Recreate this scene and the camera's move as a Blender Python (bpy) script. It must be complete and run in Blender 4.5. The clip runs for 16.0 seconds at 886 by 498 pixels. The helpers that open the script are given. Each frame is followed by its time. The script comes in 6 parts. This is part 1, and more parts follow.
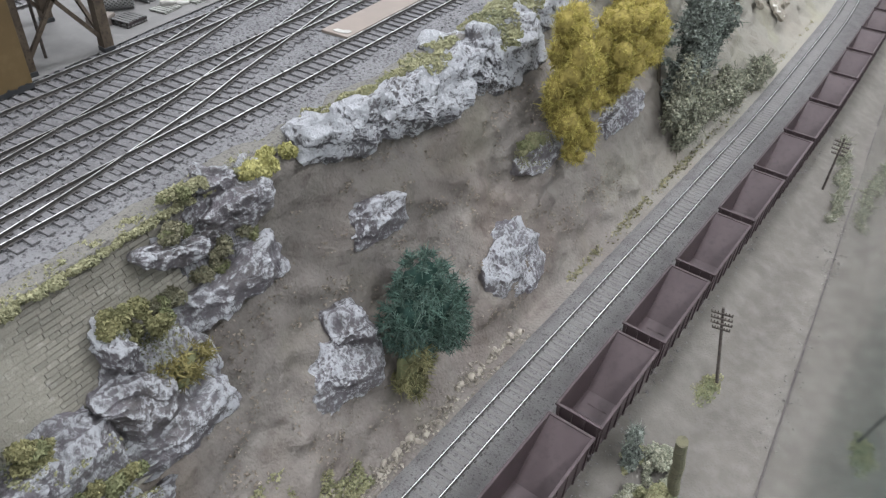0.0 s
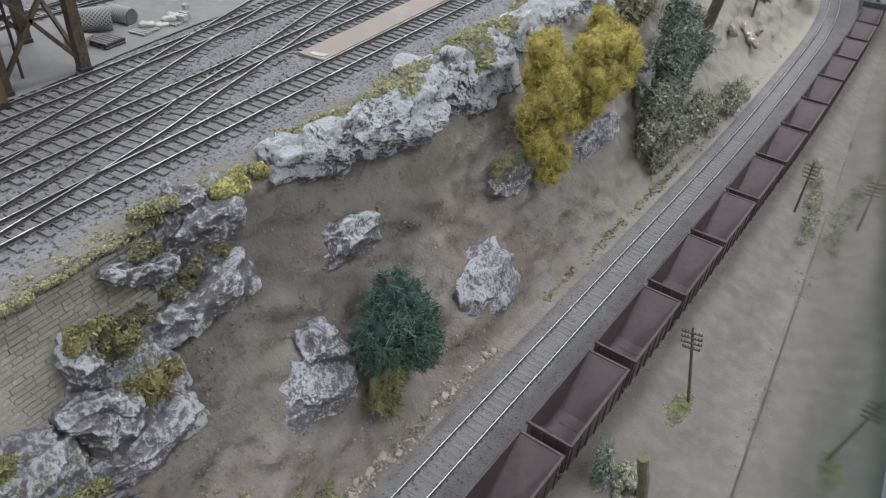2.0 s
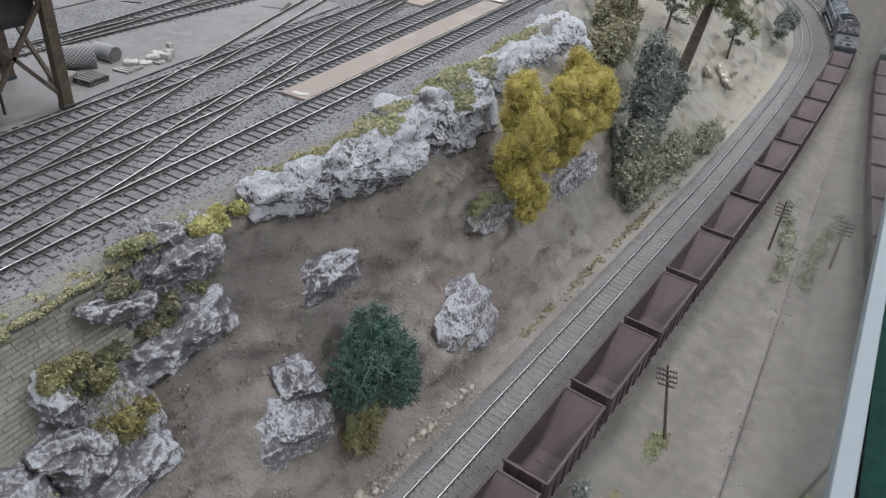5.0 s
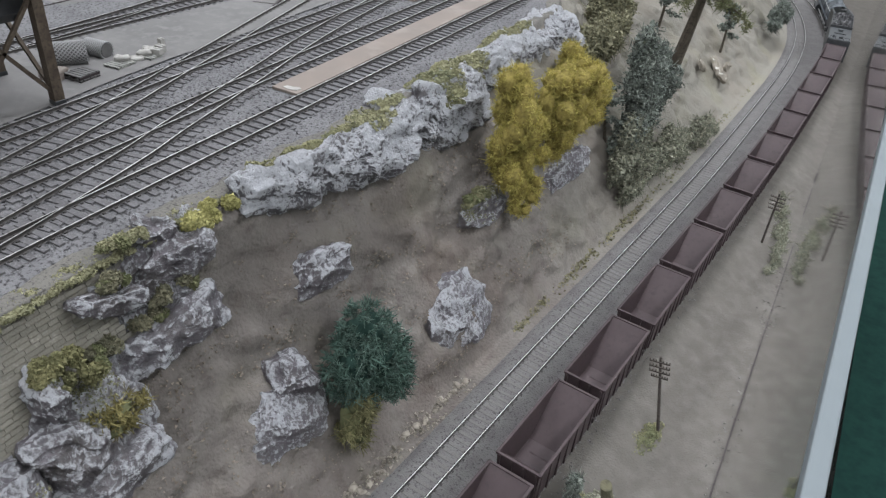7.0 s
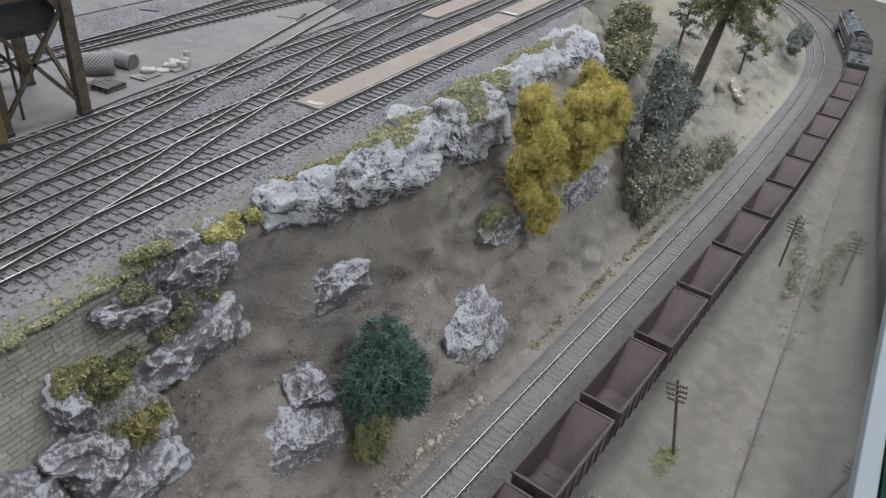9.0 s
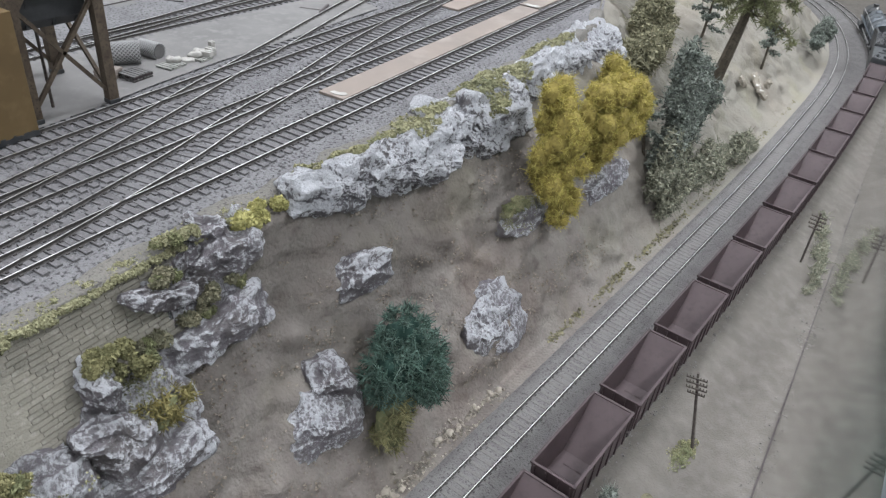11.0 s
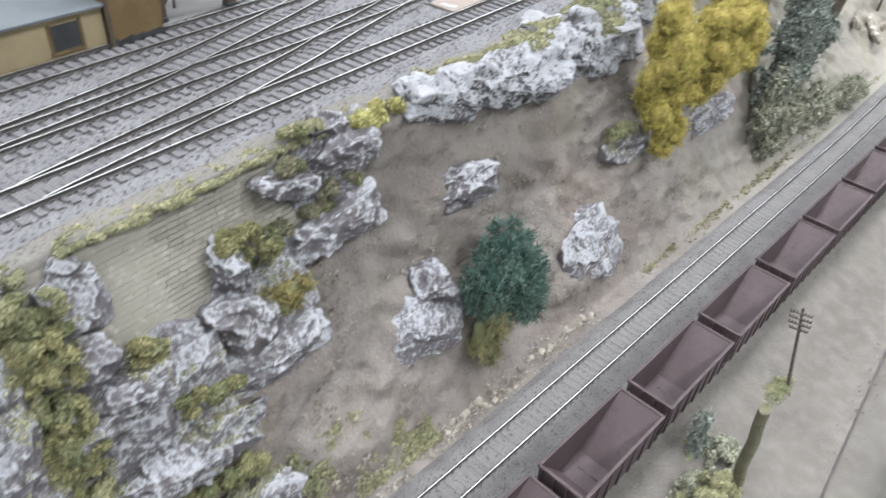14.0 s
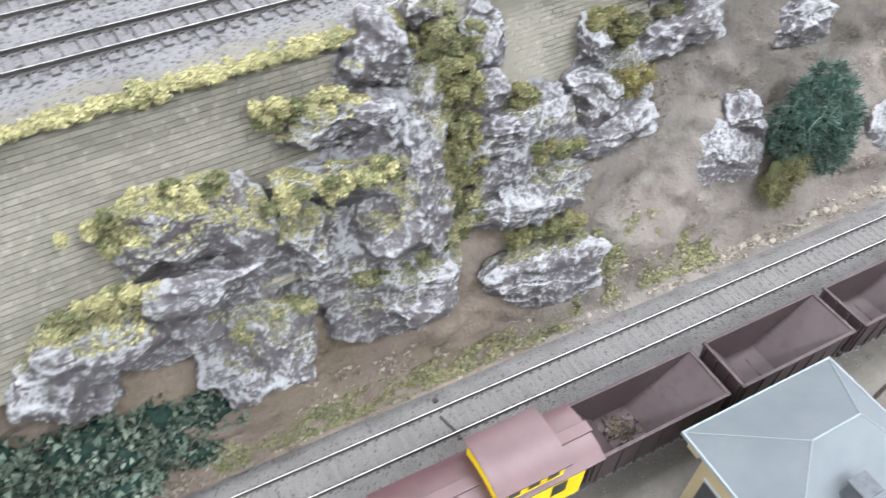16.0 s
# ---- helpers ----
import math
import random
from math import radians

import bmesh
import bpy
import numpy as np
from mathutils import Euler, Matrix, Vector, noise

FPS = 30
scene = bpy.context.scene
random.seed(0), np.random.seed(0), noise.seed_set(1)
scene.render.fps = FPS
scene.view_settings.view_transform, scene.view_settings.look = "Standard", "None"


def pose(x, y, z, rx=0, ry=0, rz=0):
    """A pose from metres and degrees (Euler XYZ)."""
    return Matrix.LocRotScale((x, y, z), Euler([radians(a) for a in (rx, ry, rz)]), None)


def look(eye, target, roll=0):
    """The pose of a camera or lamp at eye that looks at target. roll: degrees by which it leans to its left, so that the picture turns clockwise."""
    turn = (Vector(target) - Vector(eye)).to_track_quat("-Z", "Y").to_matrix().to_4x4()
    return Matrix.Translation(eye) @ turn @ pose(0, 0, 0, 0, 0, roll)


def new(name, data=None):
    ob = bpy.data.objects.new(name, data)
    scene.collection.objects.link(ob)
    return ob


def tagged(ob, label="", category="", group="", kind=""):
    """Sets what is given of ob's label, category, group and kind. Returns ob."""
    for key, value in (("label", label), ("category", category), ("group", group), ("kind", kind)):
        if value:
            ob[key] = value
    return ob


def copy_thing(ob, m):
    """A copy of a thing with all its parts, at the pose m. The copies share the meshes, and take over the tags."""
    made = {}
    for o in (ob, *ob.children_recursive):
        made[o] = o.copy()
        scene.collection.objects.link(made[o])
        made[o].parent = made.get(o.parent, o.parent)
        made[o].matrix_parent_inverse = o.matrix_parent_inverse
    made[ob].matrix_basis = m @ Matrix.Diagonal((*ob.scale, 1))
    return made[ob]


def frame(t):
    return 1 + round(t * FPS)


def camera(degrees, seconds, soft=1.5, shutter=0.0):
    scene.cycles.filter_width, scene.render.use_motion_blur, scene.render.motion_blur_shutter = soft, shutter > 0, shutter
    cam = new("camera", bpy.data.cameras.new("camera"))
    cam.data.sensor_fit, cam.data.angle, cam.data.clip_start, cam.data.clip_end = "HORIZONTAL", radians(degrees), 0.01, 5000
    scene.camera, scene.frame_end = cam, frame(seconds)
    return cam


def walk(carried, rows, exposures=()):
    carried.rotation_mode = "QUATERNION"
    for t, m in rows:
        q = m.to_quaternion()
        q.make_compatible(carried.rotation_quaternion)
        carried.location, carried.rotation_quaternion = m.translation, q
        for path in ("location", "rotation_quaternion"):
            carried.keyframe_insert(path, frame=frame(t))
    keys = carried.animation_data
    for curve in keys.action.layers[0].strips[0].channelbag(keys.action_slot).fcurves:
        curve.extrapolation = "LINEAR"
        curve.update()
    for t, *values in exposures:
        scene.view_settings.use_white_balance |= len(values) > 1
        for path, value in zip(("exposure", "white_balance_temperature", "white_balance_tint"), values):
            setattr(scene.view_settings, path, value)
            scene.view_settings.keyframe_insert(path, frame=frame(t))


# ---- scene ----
# A model railway in HO scale, built at its true model size: the world is in metres, builders work in millimetres.
cam = camera(62.32, 16.0, soft=1.3, shutter=0.4)
from mathutils.bvhtree import BVHTree

PATH = [
    (0, (0.1436, -0.4145, 0.3743), (-0.0827, -0.0941, 0.0643), 3.15),
    (0.5, (0.1450, -0.4152, 0.3767), (-0.0796, -0.0873, 0.0732), 3.97),
    (1, (0.1536, -0.4155, 0.3772), (-0.0710, -0.0833, 0.0786), 4.05),
    (1.5, (0.1551, -0.4147, 0.3758), (-0.0699, -0.0811, 0.0791), 4.05),
    (2, (0.1542, -0.4136, 0.3761), (-0.0715, -0.0807, 0.0791), 3.96),
    (2.5, (0.1575, -0.4137, 0.3780), (-0.0682, -0.0791, 0.0829), 3.81),
    (3, (0.1550, -0.4142, 0.3796), (-0.0694, -0.0713, 0.0932), 4.99),
    (3.5, (0.1581, -0.4141, 0.3810), (-0.0698, -0.0681, 0.1012), 4.75),
    (4, (0.1546, -0.4162, 0.3785), (-0.0782, -0.0757, 0.0959), 4.56),
    (4.5, (0.1566, -0.4140, 0.3819), (-0.0703, -0.0658, 0.1039), 5.07),
    (7, (0.1617, -0.4134, 0.3808), (-0.0611, -0.0640, 0.1008), 4.85),
    (7.5, (0.1630, -0.4126, 0.3810), (-0.0594, -0.0628, 0.1015), 4.65),
    (8, (0.1607, -0.4158, 0.3800), (-0.0694, -0.0714, 0.1000), 4.42),
    (8.5, (0.1584, -0.4138, 0.3811), (-0.0711, -0.0653, 0.1056), 5.22),
    (9, (0.1571, -0.4160, 0.3826), (-0.0752, -0.0671, 0.1100), 5.54),
    (11.3, (0.1549, -0.4214, 0.3799), (-0.0866, -0.0832, 0.1019), 5.32),
    (11.5, (0.1539, -0.4210, 0.3790), (-0.0900, -0.0854, 0.0999), 5.12),
    (12, (0.1510, -0.4226, 0.3786), (-0.0927, -0.0881, 0.0979), 5.16),
    (12.5, (0.1487, -0.4275, 0.3744), (-0.0937, -0.0951, 0.0903), 5.45),
    (13, (0.1442, -0.4318, 0.3695), (-0.0979, -0.1054, 0.0782), 5.84),
    (13.5, (0.1439, -0.4326, 0.3685), (-0.1001, -0.1094, 0.0754), 5.70),
    (14, (0.1463, -0.4479, 0.3606), (-0.1103, -0.1480, 0.0537), 5.36),
    (14.5, (0.1540, -0.4719, 0.3505), (-0.1162, -0.2058, 0.0246), 5.51),
    (15, (0.1594, -0.4986, 0.3460), (-0.1225, -0.2714, 0.0012), 4.74),
    (15.5, (0.1654, -0.5256, 0.3445), (-0.1255, -0.3256, -0.0096), 3.66),
    (16, (0.1710, -0.5491, 0.3418), (-0.1283, -0.3783, -0.0205), 3.21),
]
EXPOSURES = [(0.0, -0.20), (0.5, -0.25), (1.5, -0.42), (3.0, -0.46), (4.5, -0.42), (7.0, -0.56), (8.5, -0.54), (11.5, -0.15), (12.5, 0.08), (13.5, 0.23), (14.0, 0.33), (14.5, 0.48), (15.0, 0.54), (15.5, 0.56), (16.0, 0.63)]
walk(cam, [(t, look(eye, target, roll)) for t, eye, target, roll in PATH], EXPOSURES)

# ---- world and lamps: a closed room with fluorescent ceiling fixtures ----
world = bpy.data.worlds.new("room_air")
world.use_nodes = True
world.node_tree.nodes["Background"].inputs[0].default_value = (0.5, 0.55, 0.6, 1)
world.node_tree.nodes["Background"].inputs[1].default_value = 0.05
scene.world = world
LAMP_POWER = 27.0

MM = 0.001


# ---- helpers of this scene ----
def link_mesh(name, me, mats, parent=None, label=""):
    ob = new(name, me)
    for m in mats if isinstance(mats, (list, tuple)) else [mats]:
        if not me.materials or len(me.materials) < (len(mats) if isinstance(mats, (list, tuple)) else 1):
            me.materials.append(m)
    ob.parent = parent
    if label:
        ob["label"] = label
    return ob


def part(name, bm, mats, parent=None, label="", smooth=False):
    """One mesh object out of a bmesh in millimetres."""
    bmesh.ops.scale(bm, vec=(MM, MM, MM), verts=bm.verts)
    me = bpy.data.meshes.new(name)
    bm.to_mesh(me)
    bm.free()
    if smooth:
        me.polygons.foreach_set("use_smooth", [True] * len(me.polygons))
    return link_mesh(name, me, mats, parent, label)


def raw(name, verts, faces, mats, parent=None, label="", smooth=False):
    """One mesh object out of vertex rows in millimetres."""
    me = bpy.data.meshes.new(name)
    v = np.asarray(verts, float) * MM
    me.from_pydata(v.tolist(), [], faces if isinstance(faces, list) else np.asarray(faces).tolist())
    me.update()
    if smooth:
        me.polygons.foreach_set("use_smooth", [True] * len(me.polygons))
    return link_mesh(name, me, mats, parent, label)


def thing(name, x, y, z, label, category, group="", kind="", turn=0.0, roll=0.0, tip=0.0):
    ob = new(name)
    ob.empty_display_size = 0.01
    ob.matrix_basis = pose(x * MM, y * MM, z * MM, tip, roll, turn)
    return tagged(ob, label, category, group, kind)


def box(bm, x0, x1, y0, y1, z0, z1, bevel=0.0, mat=0):
    r = bmesh.ops.create_cube(bm, size=1, matrix=Matrix.LocRotScale(((x0 + x1) / 2, (y0 + y1) / 2, (z0 + z1) / 2), None, (x1 - x0, y1 - y0, z1 - z0)))
    faces = {f for v in r["verts"] for f in v.link_faces}
    for f in faces:
        f.material_index = mat
    if bevel:
        edges = list({e for v in r["verts"] for e in v.link_edges})
        bmesh.ops.bevel(bm, geom=edges, offset=bevel, segments=2, affect="EDGES", profile=0.5)
    return bm


def boxed(x0, x1, y0, y1, z0, z1, bevel=0.0):
    return box(bmesh.new(), x0, x1, y0, y1, z0, z1, bevel)


def rod(bm, a, b, r, r2=None, seg=8, caps=True):
    a, b = Vector(a), Vector(b)
    m = Matrix.Translation((a + b) / 2) @ (b - a).to_track_quat("Z", "Y").to_matrix().to_4x4()
    bmesh.ops.create_cone(bm, cap_ends=caps, segments=seg, radius1=r, radius2=r if r2 is None else r2, depth=(b - a).length, matrix=m)
    return bm


def beam(bm, a, b, w, h):
    """A square bar from a to b."""
    a, b = Vector(a), Vector(b)
    m = Matrix.Translation((a + b) / 2) @ (b - a).to_track_quat("Z", "Y").to_matrix().to_4x4() @ Matrix.Diagonal((w, h, (b - a).length, 1))
    bmesh.ops.create_cube(bm, size=1, matrix=m)
    return bm


def fbm(p, octaves=4):
    return noise.fractal(p, 1.0, 2.0, octaves)

# ---- materials ----
def mat(name, base, rough=0.8, metal=0.0, vary=None, scale=200.0, vary2=None, scale2=900.0, bump=0.0, bump_scale=1500.0, mix=(0.4, 0.65), mix2=(0.5, 0.7), spec=0.3, detail=6.0, island=0.0):
    """A surface with two scales of colour variation and fine relief; scales are per metre."""
    m = bpy.data.materials.new(name)
    m.use_nodes = True
    nt = m.node_tree
    bsdf = nt.nodes["Principled BSDF"]
    bsdf.inputs["Roughness"].default_value = rough
    bsdf.inputs["Metallic"].default_value = metal
    bsdf.inputs["Specular IOR Level"].default_value = spec
    geo = nt.nodes.new("ShaderNodeNewGeometry")
    co = geo.outputs["Position"]
    col = nt.nodes.new("ShaderNodeRGB").outputs[0]
    col.default_value = (*base, 1)

    def layer(col, tint, sc, lo_hi, d):
        tex = nt.nodes.new("ShaderNodeTexNoise")
        tex.inputs["Scale"].default_value, tex.inputs["Detail"].default_value, tex.inputs["Roughness"].default_value = sc, d, 0.6
        nt.links.new(co, tex.inputs["Vector"])
        ramp = nt.nodes.new("ShaderNodeMapRange")
        ramp.inputs["From Min"].default_value, ramp.inputs["From Max"].default_value = lo_hi
        nt.links.new(tex.outputs["Fac"], ramp.inputs["Value"])
        mx = nt.nodes.new("ShaderNodeMix")
        mx.data_type = "RGBA"
        nt.links.new(ramp.outputs[0], mx.inputs["Factor"])
        nt.links.new(col, mx.inputs["A"])
        mx.inputs["B"].default_value = (*tint, 1)
        return mx.outputs["Result"]

    if vary:
        col = layer(col, vary, scale, mix, detail)
    if vary2:
        col = layer(col, vary2, scale2, mix2, 3.0)
    if island:
        hsv = nt.nodes.new("ShaderNodeHueSaturation")
        rng = nt.nodes.new("ShaderNodeMapRange")
        rng.inputs["To Min"].default_value, rng.inputs["To Max"].default_value = 1 - island, 1 + island
        nt.links.new(geo.outputs["Random Per Island"], rng.inputs["Value"])
        nt.links.new(rng.outputs[0], hsv.inputs["Value"])
        nt.links.new(col, hsv.inputs["Color"])
        col = hsv.outputs[0]
    nt.links.new(col, bsdf.inputs["Base Color"])
    if bump:
        tex = nt.nodes.new("ShaderNodeTexNoise")
        tex.inputs["Scale"].default_value, tex.inputs["Detail"].default_value = bump_scale, 5.0
        nt.links.new(co, tex.inputs["Vector"])
        b = nt.nodes.new("ShaderNodeBump")
        b.inputs["Strength"].default_value, b.inputs["Distance"].default_value = 0.8, bump * MM
        nt.links.new(tex.outputs["Fac"], b.inputs["Height"])
        nt.links.new(b.outputs["Normal"], bsdf.inputs["Normal"])
    return m


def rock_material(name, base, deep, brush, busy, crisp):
    """Purple-grey cast plaster rock, dry-brushed white on its crests; its whiter upper faces also hold painted light
    from above; brush: how heavily; busy: how broken; crisp: how narrow the edge of the white.
    """
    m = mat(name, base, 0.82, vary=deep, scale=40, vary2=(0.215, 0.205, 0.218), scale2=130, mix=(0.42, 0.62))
    nt = m.node_tree
    bsdf = nt.nodes["Principled BSDF"]
    col = bsdf.inputs["Base Color"].links[0].from_socket
    geo = nt.nodes.new("ShaderNodeNewGeometry")

    def tex(scale, detail, rough=0.6, twist=0.0):
        t = nt.nodes.new("ShaderNodeTexNoise")
        t.inputs["Scale"].default_value, t.inputs["Detail"].default_value, t.inputs["Roughness"].default_value = scale, detail, rough
        t.inputs["Distortion"].default_value = twist
        nt.links.new(geo.outputs["Position"], t.inputs["Vector"])
        return t.outputs["Fac"]

    def rng(sock, a, b, lo=0.0, hi=1.0):
        r = nt.nodes.new("ShaderNodeMapRange")
        r.inputs["From Min"].default_value, r.inputs["From Max"].default_value = a, b
        r.inputs["To Min"].default_value, r.inputs["To Max"].default_value = lo, hi
        nt.links.new(sock, r.inputs["Value"])
        return r.outputs[0]

    def calc(op, a, b):
        n = nt.nodes.new("ShaderNodeMath")
        n.operation = op
        for k, v in enumerate((a, b)):
            if isinstance(v, float):
                n.inputs[k].default_value = v
            else:
                nt.links.new(v, n.inputs[k])
        return n.outputs[0]

    def blend(fac, a, tint):
        mx = nt.nodes.new("ShaderNodeMix")
        mx.data_type = "RGBA"
        nt.links.new(fac, mx.inputs["Factor"])
        nt.links.new(a, mx.inputs["A"])
        mx.inputs["B"].default_value = (*tint, 1)
        return mx.outputs["Result"]

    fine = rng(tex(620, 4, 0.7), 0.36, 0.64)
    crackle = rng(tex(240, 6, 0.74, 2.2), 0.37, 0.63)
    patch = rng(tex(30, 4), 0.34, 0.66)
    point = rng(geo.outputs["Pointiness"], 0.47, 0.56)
    # white grows on faces turned up and out: brushed paint plus painted top light
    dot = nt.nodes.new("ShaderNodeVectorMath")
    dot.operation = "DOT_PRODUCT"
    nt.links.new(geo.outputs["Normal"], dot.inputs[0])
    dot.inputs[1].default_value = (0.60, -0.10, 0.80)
    brushed_toplight = rng(dot.outputs["Value"], 0.0, 0.95)
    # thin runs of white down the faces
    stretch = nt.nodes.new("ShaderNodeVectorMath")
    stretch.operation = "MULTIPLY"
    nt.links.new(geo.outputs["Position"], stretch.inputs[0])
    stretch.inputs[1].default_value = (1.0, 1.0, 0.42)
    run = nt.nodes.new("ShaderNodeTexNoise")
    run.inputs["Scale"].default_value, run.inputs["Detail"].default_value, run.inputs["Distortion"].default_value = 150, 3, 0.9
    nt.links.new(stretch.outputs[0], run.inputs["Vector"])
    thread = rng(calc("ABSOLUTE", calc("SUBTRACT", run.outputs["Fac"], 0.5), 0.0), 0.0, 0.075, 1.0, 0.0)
    white = calc("ADD", calc("MULTIPLY", brushed_toplight, 0.75), calc("ADD", calc("MULTIPLY", patch, 0.36), calc("MULTIPLY", crackle, 0.32 * busy)))
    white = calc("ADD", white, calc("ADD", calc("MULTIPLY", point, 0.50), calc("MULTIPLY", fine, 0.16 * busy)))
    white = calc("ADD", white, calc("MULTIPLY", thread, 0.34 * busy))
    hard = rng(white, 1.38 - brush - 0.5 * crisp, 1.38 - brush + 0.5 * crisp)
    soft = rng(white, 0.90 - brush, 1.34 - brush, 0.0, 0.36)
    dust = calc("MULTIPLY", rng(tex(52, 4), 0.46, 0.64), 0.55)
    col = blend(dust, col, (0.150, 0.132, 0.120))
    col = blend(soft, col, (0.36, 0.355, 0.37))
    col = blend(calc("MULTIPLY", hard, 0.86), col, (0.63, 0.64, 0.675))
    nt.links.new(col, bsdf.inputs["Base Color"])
    b = nt.nodes.new("ShaderNodeBump")
    b.inputs["Strength"].default_value, b.inputs["Distance"].default_value = 1.0, (0.5 + busy) * MM
    nt.links.new(calc("ADD", crackle, calc("MULTIPLY", fine, 0.6)), b.inputs["Height"])
    nt.links.new(b.outputs["Normal"], bsdf.inputs["Normal"])
    return m


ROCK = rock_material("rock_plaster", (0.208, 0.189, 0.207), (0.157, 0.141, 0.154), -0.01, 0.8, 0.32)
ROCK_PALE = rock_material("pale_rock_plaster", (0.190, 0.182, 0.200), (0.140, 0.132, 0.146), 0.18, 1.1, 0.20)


def bank_material():
    """Brown earth that turns to pale dusty clay further up the line."""
    m = mat("brown_earth", (0.145, 0.130, 0.119), 0.95, vary=(0.186, 0.170, 0.156), scale=24, vary2=(0.096, 0.084, 0.075), scale2=85, bump=1.7, bump_scale=420, mix=(0.42, 0.66), mix2=(0.53, 0.78), spec=0.1)
    nt = m.node_tree
    bsdf = nt.nodes["Principled BSDF"]
    col = bsdf.inputs["Base Color"].links[0].from_socket
    geo = nt.nodes.new("ShaderNodeNewGeometry")
    xyz = nt.nodes.new("ShaderNodeSeparateXYZ")
    nt.links.new(geo.outputs["Position"], xyz.inputs[0])
    tex = nt.nodes.new("ShaderNodeTexNoise")
    tex.inputs["Scale"].default_value, tex.inputs["Detail"].default_value = 18, 5
    nt.links.new(geo.outputs["Position"], tex.inputs["Vector"])
    wob = nt.nodes.new("ShaderNodeMath")
    wob.operation = "MULTIPLY_ADD"
    nt.links.new(tex.outputs["Fac"], wob.inputs[0])
    wob.inputs[1].default_value = 0.35
    nt.links.new(xyz.outputs["Y"], wob.inputs[2])
    rng = nt.nodes.new("ShaderNodeMapRange")
    rng.inputs["From Min"].default_value, rng.inputs["From Max"].default_value = 0.22, 0.52
    nt.links.new(wob.outputs[0], rng.inputs["Value"])
    mx = nt.nodes.new("ShaderNodeMix")
    mx.data_type = "RGBA"
    nt.links.new(rng.outputs[0], mx.inputs["Factor"])
    nt.links.new(col, mx.inputs["A"])
    mx.inputs["B"].default_value = (0.198, 0.187, 0.162, 1)
    warm = nt.nodes.new("ShaderNodeMapRange")
    warm.inputs["From Min"].default_value, warm.inputs["From Max"].default_value = -0.10, -0.26
    nt.links.new(wob.outputs[0], warm.inputs["Value"])
    # reddish clay at the near end
    clay = nt.nodes.new("ShaderNodeMix")
    clay.data_type = "RGBA"
    clay.blend_type = "MULTIPLY"
    nt.links.new(warm.outputs[0], clay.inputs["Factor"])
    nt.links.new(mx.outputs["Result"], clay.inputs["A"])
    clay.inputs["B"].default_value = (1.07, 0.98, 0.90, 1)
    # patches of reddish and of olive soil
    col = clay.outputs["Result"]
    for seed, scale, tint, a, b in ((3.0, 11.0, (1.03, 0.985, 0.965), 0.50, 0.70), (7.0, 16.0, (1.00, 1.01, 0.93), 0.52, 0.68), (11.0, 9.0, (0.86, 0.83, 0.82), 0.56, 0.72)):
        shift = nt.nodes.new("ShaderNodeVectorMath")
        shift.inputs[1].default_value = (seed, seed, 0)
        nt.links.new(geo.outputs["Position"], shift.inputs[0])
        spot = nt.nodes.new("ShaderNodeTexNoise")
        spot.inputs["Scale"].default_value, spot.inputs["Detail"].default_value = scale, 6
        nt.links.new(shift.outputs[0], spot.inputs["Vector"])
        fac = nt.nodes.new("ShaderNodeMapRange")
        fac.inputs["From Min"].default_value, fac.inputs["From Max"].default_value = a, b
        nt.links.new(spot.outputs["Fac"], fac.inputs["Value"])
        tinted = nt.nodes.new("ShaderNodeMix")
        tinted.data_type = "RGBA"
        tinted.blend_type = "MULTIPLY"
        nt.links.new(fac.outputs[0], tinted.inputs["Factor"])
        nt.links.new(col, tinted.inputs["A"])
        tinted.inputs["B"].default_value = (*tint, 1)
        col = tinted.outputs["Result"]
    nt.links.new(col, bsdf.inputs["Base Color"])
    return m


DIRT = bank_material()
SAND = mat("dusty_ground", (0.098, 0.090, 0.080), 0.95, vary=(0.084, 0.077, 0.069), scale=34, vary2=(0.118, 0.110, 0.100), scale2=90, mix2=(0.42, 0.80), mix=(0.36, 0.64), bump=0.8, bump_scale=700, spec=0.1)
BALLAST = mat("grey_ballast", (0.150, 0.145, 0.143), 0.95, vary=(0.118, 0.113, 0.112), scale=60, vary2=(0.070, 0.066, 0.065), scale2=520, bump=1.5, bump_scale=800, mix2=(0.56, 0.66), spec=0.1)
YARD = mat("yard_ash", (0.170, 0.168, 0.173), 0.95, vary=(0.134, 0.132, 0.137), scale=45, vary2=(0.055, 0.053, 0.055), scale2=430, bump=1.6, bump_scale=650, mix2=(0.52, 0.64), spec=0.1)
PAVED = mat("grey_yard_paving", (0.150, 0.146, 0.143), 0.85, vary=(0.122, 0.119, 0.117), scale=18, vary2=(0.168, 0.164, 0.16), scale2=120, bump=0.1)
STEEL = mat("rail_head_steel", (0.76, 0.76, 0.76), 0.30, 0.6, vary=(0.50, 0.495, 0.49), scale=120, spec=0.6)
YARD_STEEL = mat("dull_rail_steel", (0.84, 0.84, 0.84), 0.30, 0.75, vary=(0.55, 0.545, 0.54), scale=60, vary2=(0.24, 0.23, 0.22), scale2=300, mix2=(0.60, 0.70), spec=0.6)
RUST = mat("rail_side_rust", (0.044, 0.041, 0.040), 0.75, 0.0, vary=(0.07, 0.064, 0.06), scale=500)
TIE = mat("sleeper_wood", (0.118, 0.115, 0.119), 0.9, vary=(0.086, 0.083, 0.086), scale=60, vary2=(0.165, 0.16, 0.164), scale2=700, bump=0.3)
TIE_LOWER = mat("dusty_sleeper_wood", (0.128, 0.123, 0.118), 0.9, vary=(0.148, 0.143, 0.138), scale=90, vary2=(0.105, 0.100, 0.096), scale2=900, bump=0.3)
